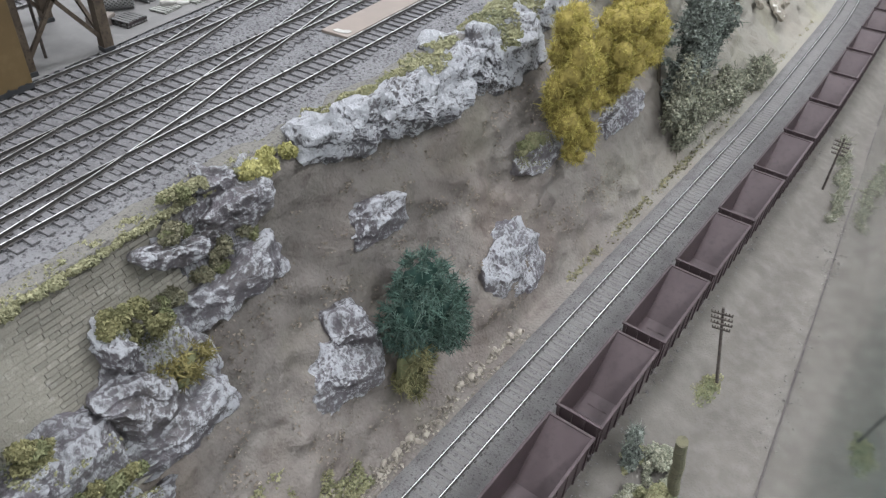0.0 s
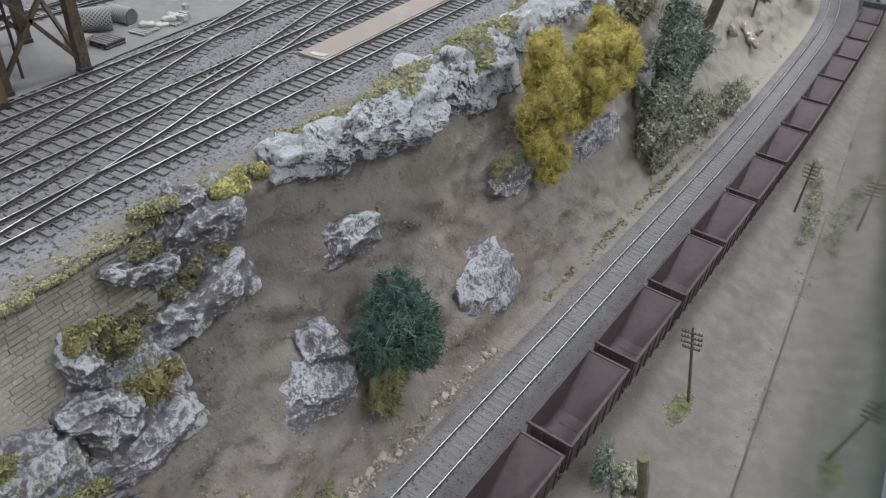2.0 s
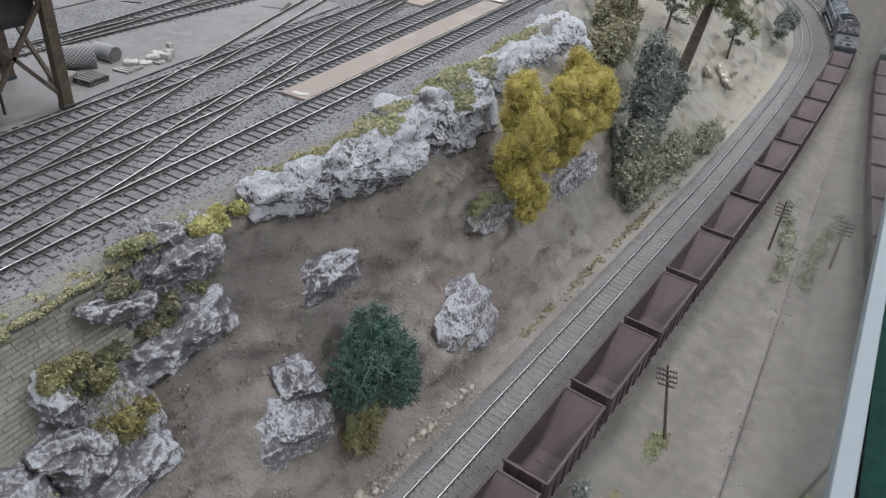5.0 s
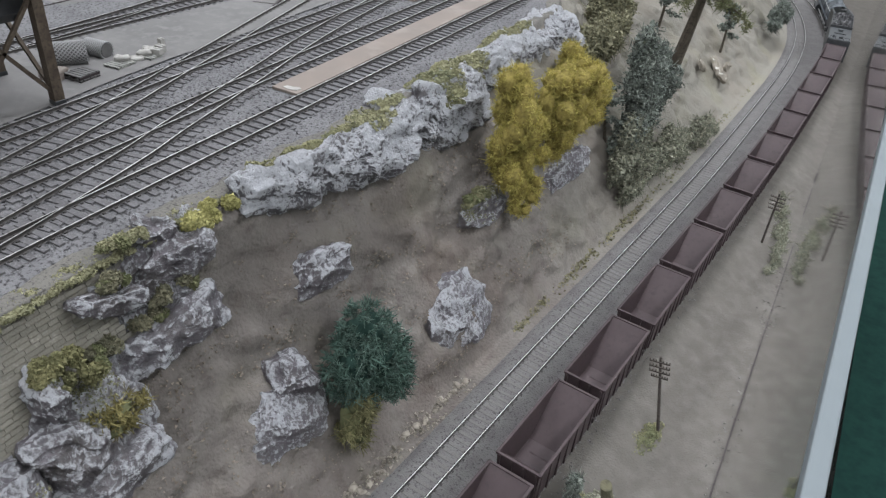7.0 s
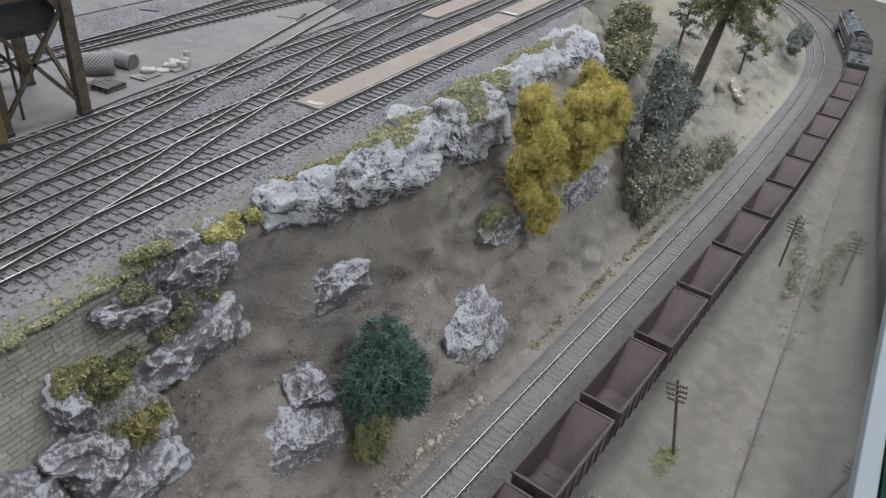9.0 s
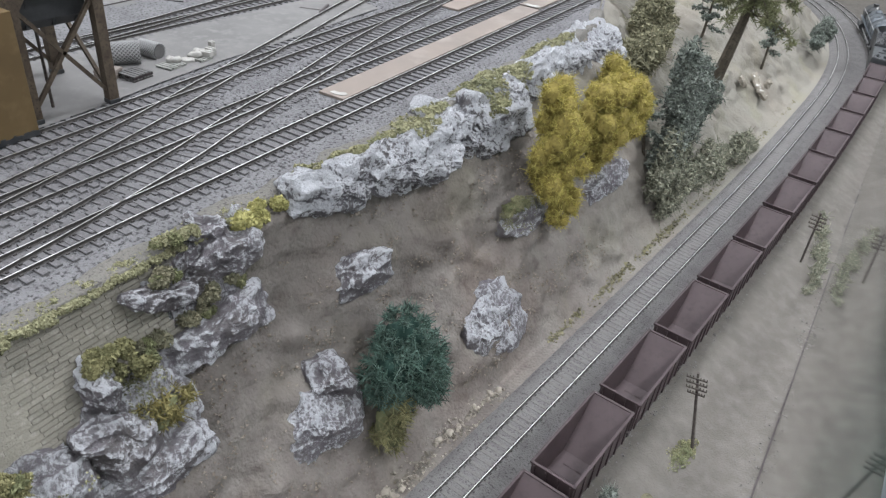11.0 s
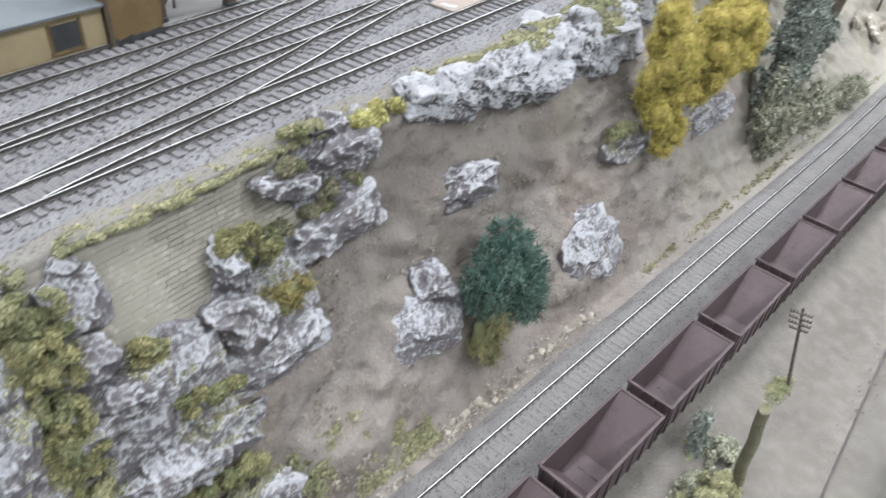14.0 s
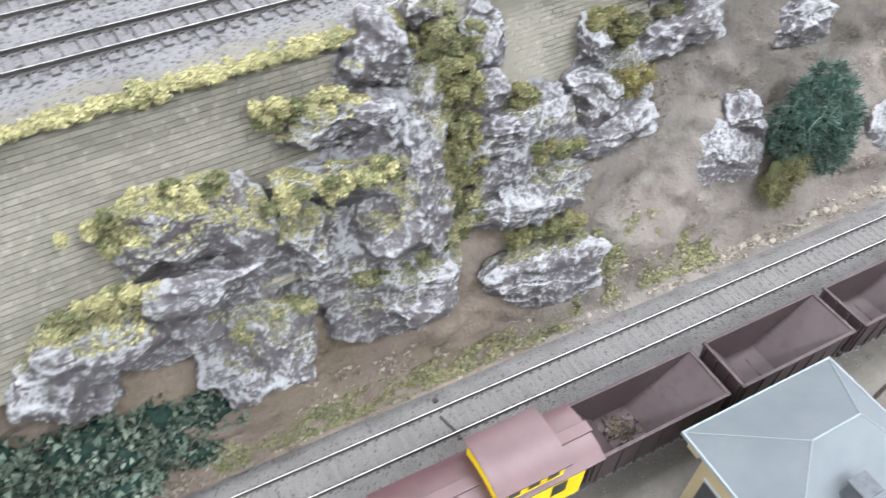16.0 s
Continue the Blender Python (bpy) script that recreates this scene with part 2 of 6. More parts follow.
BLOCK = mat("wall_stone", (0.207, 0.195, 0.165), 0.9, vary=(0.176, 0.166, 0.138), scale=22, vary2=(0.27, 0.26, 0.228), scale2=260, bump=0.6, bump_scale=1100, mix2=(0.56, 0.74), island=0.14)
MORTAR = mat("wall_joint", (0.170, 0.161, 0.133), 0.95, vary=(0.190, 0.180, 0.150), scale=100)
CAR = mat("wagon_oxide_paint", (0.041, 0.028, 0.030), 0.62, vary=(0.051, 0.036, 0.038), scale=40, vary2=(0.034, 0.024, 0.025), scale2=200, bump=0.03)
CAR_DARK = mat("wagon_underframe", (0.028, 0.022, 0.023), 0.7, vary=(0.045, 0.036, 0.036), scale=200)
BLACK = mat("engine_black", (0.022, 0.024, 0.026), 0.45, vary=(0.04, 0.042, 0.045), scale=120, spec=0.5)
ENGINE_GREY = mat("smokebox_grey", (0.10, 0.115, 0.13), 0.42, 0.2, vary=(0.07, 0.08, 0.09), scale=100, spec=0.5)
DECK_GREY = mat("tender_deck_grey", (0.042, 0.046, 0.050), 0.40, 0.1, vary=(0.07, 0.075, 0.08), scale=160, spec=0.5)
COAL = mat("coal", (0.03, 0.03, 0.032), 0.4, vary=(0.06, 0.06, 0.065), scale=900, spec=0.6, island=0.5)
POLE = mat("pole_wood", (0.045, 0.038, 0.034), 0.85, vary=(0.075, 0.062, 0.055), scale=300, bump=0.2)
TIMBER = mat("tower_timber", (0.062, 0.047, 0.035), 0.8, vary=(0.095, 0.075, 0.054), scale=120, vary2=(0.04, 0.03, 0.023), scale2=600, bump=0.2)
PLY = mat("brown_card_wall", (0.112, 0.076, 0.034), 0.75, vary=(0.090, 0.060, 0.027), scale=20, vary2=(0.130, 0.09, 0.043), scale2=90)
CREAM = mat("cream_wall", (0.27, 0.222, 0.135), 0.8, vary=(0.225, 0.182, 0.11), scale=40)
BOARD = mat("tan_platform_board", (0.205, 0.172, 0.150), 0.8, vary=(0.172, 0.148, 0.132), scale=14, vary2=(0.245, 0.218, 0.195), scale2=38, mix2=(0.52, 0.80))
LEAF = mat("green_lichen", (0.056, 0.094, 0.076), 0.95, vary=(0.094, 0.132, 0.112), scale=120, vary2=(0.030, 0.058, 0.046), scale2=50, spec=0.1, island=0.5)
TWIG = mat("ochre_twig", (0.185, 0.160, 0.068), 0.95, vary=(0.13, 0.115, 0.05), scale=110, vary2=(0.235, 0.205, 0.09), scale2=60, spec=0.1, island=0.4)
OLIVE = mat("olive_lichen", (0.160, 0.152, 0.078), 0.95, vary=(0.118, 0.116, 0.060), scale=110, vary2=(0.21, 0.196, 0.102), scale2=60, spec=0.1, island=0.4)
GOLD = mat("golden_foliage", (0.350, 0.298, 0.086), 0.95, vary=(0.262, 0.226, 0.066), scale=50, vary2=(0.41, 0.36, 0.118), scale2=200, spec=0.1, island=0.35)
# darker gold for the tree cores, painting in the shade between the tips
GOLDCORE = mat("golden_gap_shade", (0.205, 0.165, 0.050), 0.95, vary=(0.28, 0.23, 0.07), scale=220, vary2=(0.11, 0.088, 0.03), scale2=420, bump=1.6, bump_scale=520, spec=0.1)
PINE = mat("dark_foliage", (0.122, 0.137, 0.121), 0.95, vary=(0.172, 0.188, 0.165), scale=60, vary2=(0.068, 0.080, 0.070), scale2=200, spec=0.1, island=0.5)
SAGE = mat("sage_foliage", (0.185, 0.187, 0.142), 0.95, vary=(0.138, 0.142, 0.110), scale=50, vary2=(0.235, 0.232, 0.178), scale2=160, spec=0.1, island=0.45)
OLIVESAGE = mat("olive_sage_foliage", (0.172, 0.165, 0.108), 0.95, vary=(0.225, 0.215, 0.145), scale=60, vary2=(0.105, 0.104, 0.07), scale2=160, spec=0.1, island=0.5)
GRASS = mat("green_turf", (0.172, 0.170, 0.098), 0.95, vary=(0.215, 0.205, 0.122), scale=120, vary2=(0.13, 0.138, 0.08), scale2=40, spec=0.1, island=0.3)
OLIVETURF = mat("olive_turf", (0.198, 0.194, 0.118), 0.95, vary=(0.242, 0.233, 0.145), scale=110, vary2=(0.145, 0.150, 0.092), scale2=40, spec=0.1, island=0.3)
YELLOW = mat("yellow_turf", (0.335, 0.315, 0.170), 0.95, vary=(0.262, 0.250, 0.135), scale=110, vary2=(0.20, 0.202, 0.112), scale2=45, spec=0.1, island=0.25)
DUST = mat("tan_dust", (0.158, 0.150, 0.136), 0.95, vary=(0.125, 0.119, 0.11), scale=40, vary2=(0.07, 0.067, 0.063), scale2=450, bump=1.2, bump_scale=700, mix2=(0.54, 0.66), spec=0.1)
STRAWMOSS = mat("straw_moss", (0.128, 0.122, 0.082), 0.95, vary=(0.165, 0.155, 0.105), scale=110, vary2=(0.085, 0.086, 0.06), scale2=70, spec=0.1, island=0.35)
MOSS = mat("dark_moss", (0.110, 0.118, 0.062), 0.95, vary=(0.14, 0.142, 0.078), scale=110, spec=0.1, island=0.35)
TANROCK = mat("tan_rock", (0.225, 0.202, 0.168), 0.9, vary=(0.145, 0.128, 0.102), scale=70, vary2=(0.48, 0.46, 0.42), scale2=150, mix2=(0.60, 0.66), bump=0.4)
LEMON = mat("lemon_turf", (0.37, 0.348, 0.150), 0.95, vary=(0.28, 0.265, 0.115), scale=110, vary2=(0.20, 0.19, 0.075), scale2=60, spec=0.1, island=0.3)
STRAW = mat("straw_turf", (0.172, 0.160, 0.112), 0.95, vary=(0.155, 0.145, 0.08), scale=150, spec=0.1, island=0.4)
PEBBLE = mat("pale_stone", (0.27, 0.245, 0.205), 0.9, vary=(0.20, 0.178, 0.15), scale=120, bump=0.3, island=0.35)
WHITE = mat("white_trim", (0.25, 0.275, 0.285), 0.5, vary=(0.22, 0.245, 0.255), scale=30)
TRIM = mat("edge_trim", (0.165, 0.190, 0.202), 0.5, vary=(0.150, 0.174, 0.186), scale=30)
CARPET = mat("dark_green_carpet", (0.012, 0.055, 0.045), 0.95, vary=(0.008, 0.04, 0.034), scale=30)
PLASTER = mat("white_plaster", (0.72, 0.71, 0.69), 0.9, vary=(0.68, 0.67, 0.65), scale=3)
ROOFBLUE = mat("pale_blue_roof", (0.100, 0.112, 0.121), 0.65, vary=(0.086, 0.098, 0.107), scale=40, spec=0.2)
MAROON = mat("caboose_roof_red", (0.080, 0.042, 0.046), 0.42, vary=(0.066, 0.036, 0.039), scale=80, spec=0.45)
CHROME_Y = mat("caboose_yellow", (0.72, 0.50, 0.01), 0.5, vary=(0.66, 0.44, 0.01), scale=80)
SILVERMESH = mat("wire_mesh", (0.30, 0.30, 0.30), 0.55, 0.3)
GREYWOOD = mat("grey_pallet_boards", (0.118, 0.116, 0.114), 0.85, vary=(0.09, 0.088, 0.087), scale=80)
PALECARD = mat("pale_card", (0.36, 0.352, 0.33), 0.85, vary=(0.27, 0.262, 0.245), scale=200)
WHITEWOOD = mat("pale_planks", (0.26, 0.265, 0.245), 0.85, vary=(0.17, 0.172, 0.158), scale=150)
SLATE = mat("chimney_slate", (0.070, 0.076, 0.086), 0.9, vary=(0.05, 0.054, 0.06), scale=300)


def glass_material():
    m = bpy.data.materials.new("case_glass")
    m.use_nodes = True
    bsdf = m.node_tree.nodes["Principled BSDF"]
    bsdf.inputs["Base Color"].default_value = (0.93, 0.97, 0.96, 1)
    bsdf.inputs["Roughness"].default_value = 0.03
    bsdf.inputs["Transmission Weight"].default_value = 1.0
    bsdf.inputs["IOR"].default_value = 1.45
    return m


GLASS = glass_material()

# ---- plan: the lower main line, in millimetres ----
LINE = [(0, -1300), (0, -900), (0, -500), (0, 0), (0, 300), (-1, 420), (-4, 540), (-8, 660), (-14, 800), (-24, 920), (-42, 1040), (-70, 1150), (-108, 1260), (-160, 1370), (-230, 1470), (-330, 1560), (-450, 1620)]


def smooth_line(points, step=4.0):
    """Points every step along a Catmull-Rom curve."""
    p = [Vector((*a, 0)) for a in points]
    p = [2 * p[0] - p[1]] + p + [2 * p[-1] - p[-2]]
    fine = []
    for i in range(1, len(p) - 2):
        for k in range(40):
            t = k / 40
            fine.append(0.5 * ((2 * p[i]) + (p[i + 1] - p[i - 1]) * t + (2 * p[i - 1] - 5 * p[i] + 4 * p[i + 1] - p[i + 2]) * t * t + (3 * p[i] - p[i - 1] - 3 * p[i + 1] + p[i + 2]) * t ** 3))
    fine.append(p[-2])
    out, need = [fine[0]], step
    for a, b in zip(fine, fine[1:]):
        d = (b - a).length
        while need <= d and d > 0:
            out.append(a.lerp(b, need / d))
            need += step
        need -= d
    return out


def normals(pts):
    n = []
    for i in range(len(pts)):
        d = (pts[min(i + 1, len(pts) - 1)] - pts[max(i - 1, 0)]).normalized()
        n.append(Vector((d.y, -d.x, 0)))
    return n


MAIN = smooth_line(LINE, 5.0)
MAIN_N = normals(MAIN)
YARD_Z = 180.0
GAP = 53.0


def interp(v, xs, ys):
    return float(np.interp(v, xs, ys))


def edge_x(y):
    """The brink of the yard above the bank."""
    return interp(y, [-700, -345, 0, 250, 330, 480, 700, 1000, 1700], [-66, -101, -126, -150, -185, -260, -330, -360, -360])


def bank_profile(y):
    """Offset from the line and height, from the track bed up to the brink."""
    e = edge_x(y)
    near = interp(y, [-700, -275, -225], [1, 1, 0])
    far = interp(y, [200, 420], [0, 1])
    a = [(-21, -5.5), (-36, -8), (-44, 2), (-64, 38), (-87, 82), (-104, 130), (e + 3, 170), (e - 6, YARD_Z)]
    s = -0.1 * (y + 350)
    b = [(-21, -5.5), (-29, -6), (-33, 2), (-40, 20), (-52 + 0.5 * s, 45), (-74 + s, 92), (-99 + s, 140), (-114 + s, YARD_Z - 4)]
    c = [(-21, -5.5), (-34, -6), (-48, 3), (-80, 36), (-112, 70), (-150, 105), (e + 20, 150), (e - 10, YARD_Z)]
    out = []
    for p, q, r in zip(a, b, c):
        x = p[0] + near * (q[0] - p[0]) + far * (r[0] - p[0])
        z = p[1] + near * (q[1] - p[1]) + far * (r[1] - p[1])
        out.append((x, z))
    return out


def bank_x(y, z):
    """How far left the bank's face lies at a height."""
    prof = bank_profile(y)
    return interp(z, [p[1] for p in prof[1:]], [p[0] for p in prof[1:]])


# rocks: where they sit, so that the earth swells round them
BRINK, CRAG, LONE = "fluted purple-grey rock with white crests on the brink of the yard", "layered purple-grey crag rock with white dry-brushed crests", "lone grey rock with a white worn face on the earth bank"
# x, y, z, half length, half height, turn on the slope, half depth
BRINK_ROCKS = [
    (-113, -162, 170.5, 35, 16.5, -13, 15),
    (-115, -128, 169.5, 30, 17.5, 6, 14),
    (-113, -90, 165.0, 51, 22.0, -9, 16),
    (-123, -26, 162.5, 38, 24.5, -22, 18),
    (-117, 27, 160.0, 40, 27.0, -9, 16),
    (-130, 58, 172.5, 50, 14.5, -2, 16),
    (-136, 108, 170.0, 50, 17.0, -2, 16),
    (-142, 160, 162.5, 54, 24.5, -3, 18),
    (-150, 232, 160.5, 52, 26.5, -3, 19),
    (-116, -58, 168.5, 26, 18.5, 8, 14),
    (-120, 2, 166.5, 26, 20.5, -10, 14),
    (-128, 86, 169.5, 28, 17.5, 4, 14),
]
LONE_ROCKS = [
    (-96, -152, 115, 26, 17, -7, 13),
    (-77, -193, 67, 19, 18, -12, 14),
    (-69, -211, 51, 30, 23, -15, 15),
    (-59, -40, 32, 37, 31, -4, 15),
    (-84, 24, 84, 30, 15, -1, 13),
    (-79, 162, 69, 46, 15, -1, 14),
]
SIDE_CRAG = [
    (-115, -240, 181, 13, 9, -1, 11),
    (-106, -237, 166, 21, 12, 1, 12),
    (-113, -222, 172, 12, 14, 30, 10),
    (-103, -279, 164, 19, 9, -13, 13),
    (-95, -254, 137, 35, 15, 3, 14),
    (-88, -320, 145, 15, 11, -113, 12),
    (-79, -322, 122, 20, 14, -20, 14),
    (-72, -311, 100, 32, 16, 9, 15),
]
UPPER_CRAG = [
    (-88, -438, 170, 23, 17, -20, 13),
    (-96, -416, 180, 11, 9, -11, 10),
    (-77, -465, 151, 26, 13, -2, 15),
    (-73, -426, 132, 25, 16, -95, 14),
    (-65, -471, 124, 32, 12, -12, 16),
    (-58, -440, 97, 26, 23, 14, 15),
    (-56, -492, 104, 18, 18, -34, 15),
    (-48, -452, 57, 38, 22, -7, 16),
    (-60, -535, 128, 32, 20, -1, 16),
]
LOWER_CRAG = [
    (-50, -538, 106, 29, 12, -1, 15),
    (-47, -582, 98, 26, 15, -5, 15),
    (-43, -524, 58, 28, 30, -11, 17),
    (-41, -600, 80, 23, 17, -24, 15),
    (-80, -394, 141, 16, 13, -7, 13),
    (-71, -384, 119, 24, 15, -5, 14),
    (-62, -366, 82, 45, 17, -7, 15),
    (-42, -362, 34, 43, 22, 0, 14),
]
CRAG_BODY = [
    (-50, -556, 90, 44, 22, 0, 10),
    (-57, -522, 102, 30, 22, 0, 11),
    (-66, -430, 122, 20, 46, 0, 12),
    (-93, -384, 164, 16, 17, 0, 8),
    (-84, -440, 142, 36, 43, 0, 13),
    (-60, -478, 84, 44, 41, 0, 13),
    (-107, -256, 158, 30, 22, 0, 8),
    (-84, -314, 118, 34, 31, 0, 13),
    (-72, -372, 104, 36, 36, 0, 13),
]
ROCKS = [(*r, BRINK) for r in BRINK_ROCKS] + [(*r, LONE) for r in LONE_ROCKS] + [(*r, CRAG) for part_of in (SIDE_CRAG, UPPER_CRAG, LOWER_CRAG, CRAG_BODY) for r in part_of]
ROCK_AT = np.array([r[:7] for r in ROCKS], float)


def swell(y, z):
    d = ((ROCK_AT[:, 1] - y) / (ROCK_AT[:, 3] * 1.25)) ** 2 + ((ROCK_AT[:, 2] - z) / (ROCK_AT[:, 4] * 1.35)) ** 2
    return float(np.max(0.22 * ROCK_AT[:, 6] * np.exp(-d)))


def grid_mesh(rows):
    h, w = len(rows), len(rows[0])
    verts = [v for r in rows for v in r]
    faces = [(i * w + j, i * w + j + 1, (i + 1) * w + j + 1, (i + 1) * w + j) for i in range(h - 1) for j in range(w - 1)]
    return verts, faces


def bank_relief(x, y, z):
    """How far the earth stands out from its mean slope."""
    wild = 1 + 0.45 * interp(y, [230, 420], [0, 1])
    v = Vector((x, y, z))
    return wild * (7 * fbm(v / 46) + 3.2 * fbm(v / 12 + Vector((9, 0, 0))) + 1.5 * fbm(v / 5))


def build_bank():
    rows = []
    for p, n in zip(MAIN, MAIN_N):
        if p.y < -760 and p.x > -100:
            continue
        prof = bank_profile(p.y if p.x > -60 else 1300)
        seg = [0] + list(np.cumsum([math.dist(a, b) for a, b in zip(prof, prof[1:])]))
        row = []
        for k in range(72):
            s = seg[-1] * k / 71
            x, z = interp(s, seg, [a[0] for a in prof]), interp(s, seg, [a[1] for a in prof])
            q = p + n * x
            amp = min(1.0, max(0.0, (s - 8) / 22)) * min(1.0, (seg[-1] - s) / 10)
            d = amp * bank_relief(q.x, q.y, z)
            d += amp * swell(q.y, z) * (0.25 if -700 < q.y < -270 and z > 60 else 0.0 if z > 135 else 1.0)
            q = q + n * d
            row.append((q.x, q.y, z + 0.35 * d))
        rows.append(row)
    v, f = grid_mesh(rows)
    f = [tuple(reversed(a)) for a in f]
    ob = raw("ground", v, f, DIRT, smooth=True)
    return tagged(ob, "brown earth bank rising from the track to the yard", "bank", kind="structure")


build_bank()


def build_front_ground():
    rows = []
    for p, n in zip(MAIN, MAIN_N):
        if p.y < -900 and p.x > -100:
            continue
        row = []
        far = 340 if p.x < -40 or p.y > 760 else 175
        for k in range(48):
            x = 63 + (far - 63) * (k / 47)
            z = interp(x, [63, 70, 84, 104, 150, 340], [-2.75, -3.2, -8, -14, -15, -16])
            q = p + n * x
            d = min(1, (x - 63) / 18) * min(1, max(0, (132 - x) / 14)) * (1.5 * fbm(Vector((q.x, q.y, 0)) / 40) + 0.8 * fbm(Vector((q.x, q.y, 3)) / 9))
            row.append((q.x, q.y, z + d))
        rows.append(row)
    v, f = grid_mesh(rows)
    ob = raw("ground", v, [tuple(reversed(a)) for a in f], SAND, smooth=True)
    return tagged(ob, "dusty pale ground strip beside the railway line", "ground", kind="structure")


build_front_ground()


def build_roadbed():
    rows = []
    for p, n in zip(MAIN, MAIN_N):
        row = []
        for x, z in [(-25, -7.6), (-20, -4.0), (-15.5, -2.5), (-12, -2.36), (-9, -2.45), (-6, -2.5), (-3, -2.42), (0, -2.38), (3, -2.42), (6, -2.5), (9, -2.45), (12, -2.36), (18, -2.6), (27, -3.1), (36, -2.8), (44, -2.62), (GAP, -2.62), (62, -2.7), (66, -4.5), (79, -12)]:
            q = p + n * x
            row.append((q.x, q.y, z + 0.30 * fbm(Vector((q.x, q.y, 0)) / 6)))
        rows.append(row)
    v, f = grid_mesh(rows)
    ob = raw("roadbed", v, [tuple(reversed(a)) for a in f], BALLAST, smooth=True)
    return tagged(ob, "grey ballast bed under the two lower tracks", "ballast", kind="structure")


build_roadbed()


def build_yard():
    rows = []
    ys = [p for p in np.arange(-800, 900, 12.0)]
    for y in ys:
        e = edge_x(y) - 4
        row = []
        for k in range(40):
            t = k / 39
            x = e + (-900 - e) * t ** 1.6
            z = YARD_Z - 1.15 + 0.45 * fbm(Vector((x, y, 0)) / 14)
            row.append((x, y, z))
        rows.append(row)
    v, f = grid_mesh(rows)
    ob = raw("yard_ground", v, f, YARD, smooth=True)
    return tagged(ob, "grey ash ground of the upper railway yard", "ground", kind="structure")


build_yard()


def build_verge():
    rows = []
    for y in np.arange(-700, 300, 6.0):
        row = []
        for k in range(9):
            w = 15 + 7 * fbm(Vector((0, y, 0)) / 30)
            x = (edge_x(y) if y > -205 else -100.5 - 0.1 * (y + 345)) - 3 - w * k / 8
            lift = min(1.0, (8 - k) / 2.5)
            if k == 0:
                row.append((x + (3 if y > -205 else 0), y, YARD_Z - 9))
            row.append((x, y, YARD_Z - 1.6 + 1.9 * lift + 0.5 * fbm(Vector((x, y, 0)) / 9)))
        rows.append(row)
    v, f = grid_mesh(rows)
    return tagged(raw("verge", v, f, DUST, smooth=True), "tan dusty verge between the yard track and the brink", "ground", kind="structure")


build_verge()


# ---- the room ----
def build_room():
    wall = {"wall_north": (-3000, 2200, 3000, 3080, -950, 1700), "wall_south": (-3000, 2200, -3080, -3000, -950, 1700), "wall_west": (-3080, -3000, -3000, 3000, -950, 1700), "wall_east": (2200, 2280, -3000, 3000, -950, 1700)}
    for name, b in wall.items():
        tagged(part(name, boxed(*b), PLASTER), "plain white plastered room wall", "wall", kind="structure")
    tagged(part("ceiling", boxed(-3000, 2200, -3000, 3000, 1700, 1780), PLASTER), "plain white room ceiling", "ceiling", kind="structure")
    tagged(part("floor", boxed(-3000, 2200, -3000, 3000, -1030, -950), CARPET), "dark green carpeted floor of the room", "floor", kind="structure")
    # the table that carries the layout
    bm = boxed(-900, 160, -1200, 1800, -60, -20)
    tagged(part("layout_table", bm, TIMBER), "wooden table top that carries the model railway", "table", kind="structure")


build_room()


def build_lamp(x, y):
    t = thing("ceiling_light", x, y, 1700, "white fluorescent ceiling fixture with a pale diffuser", "ceiling light", "ceiling lights")
    part("housing", boxed(-160, 160, -620, 620, -60, 0, 4), WHITE, t)
    data = bpy.data.lights.new("fluorescent", "AREA")
    data.shape, data.size, data.size_y, data.energy, data.color = "RECTANGLE", 0.28, 1.2, LAMP_POWER, (0.895, 0.925, 0.985)
    lamp = new("tube", data)
    lamp.parent = t
    lamp.matrix_basis = pose(0, 0, -0.065, 0, 0, 0)


for lx in (-1500, -200, 1100):
    for ly in (-1750, 200, 1450):
        build_lamp(lx, ly)


# ---- the glass front of the case ----
def build_glass():
    t = thing("glass_panel", 149.36, -30, 0, "clear glass side panel with a white top trim", "glass panel", turn=5.05)
    lean = -4.3 / 316

    def sheet(x0, x1, y0, y1, z0, z1):
        bm = boxed(x0, x1, y0, y1, z0, z1)
        for v in bm.verts:
            v.co.x += lean * (v.co.z + 15)
        return bm

    pane = part("pane", sheet(0, 2.1, -700, 900, -20, 298), GLASS, t, "clear reflecting glass")
    pane.visible_shadow = False
    part("bottom_seal", sheet(-0.6, -0.05, -700, 900, -20, -14.0), CAR_DARK, t, "dark rubber seal along the foot")
    trim = part("top_trim", boxed(0, 3.07, -700, 900, 297, 301, 0.4), TRIM, t, "pale grey-blue plastic edge trim")
    trim.matrix_basis = pose(-2.01 * MM, 0, 0, 0, 0, -0.87)


build_glass()

# ---- tracks ----
RAIL_PROFILE = [(-0.28, 0.0), (-0.31, -0.6), (-0.2, -1.0), (-0.2, -1.7), (-0.7, -2.1), (0.7, -2.1), (0.2, -1.7), (0.2, -1.0), (0.31, -0.6), (0.28, 0.0)]


def sweep_rail(name, pts, off, z, parent, head):
    n = normals(pts)
    verts, faces, mats_ix = [], [], []
    w = len(RAIL_PROFILE)
    for p, q in zip(pts, n):
        for x, dz in RAIL_PROFILE:
            v = p + q * (off + x)
            verts.append((v.x, v.y, z + dz))
    for i in range(len(pts) - 1):
        for j in range(w):
            k = (j + 1) % w
            faces.append((i * w + j, (i + 1) * w + j, (i + 1) * w + k, i * w + k))
            mats_ix.append(0 if j in (w - 1,) else 1)
    ob = raw(name, verts, faces, [head, RUST], parent)
    ob.data.polygons.foreach_set("material_index", mats_ix)
    return ob


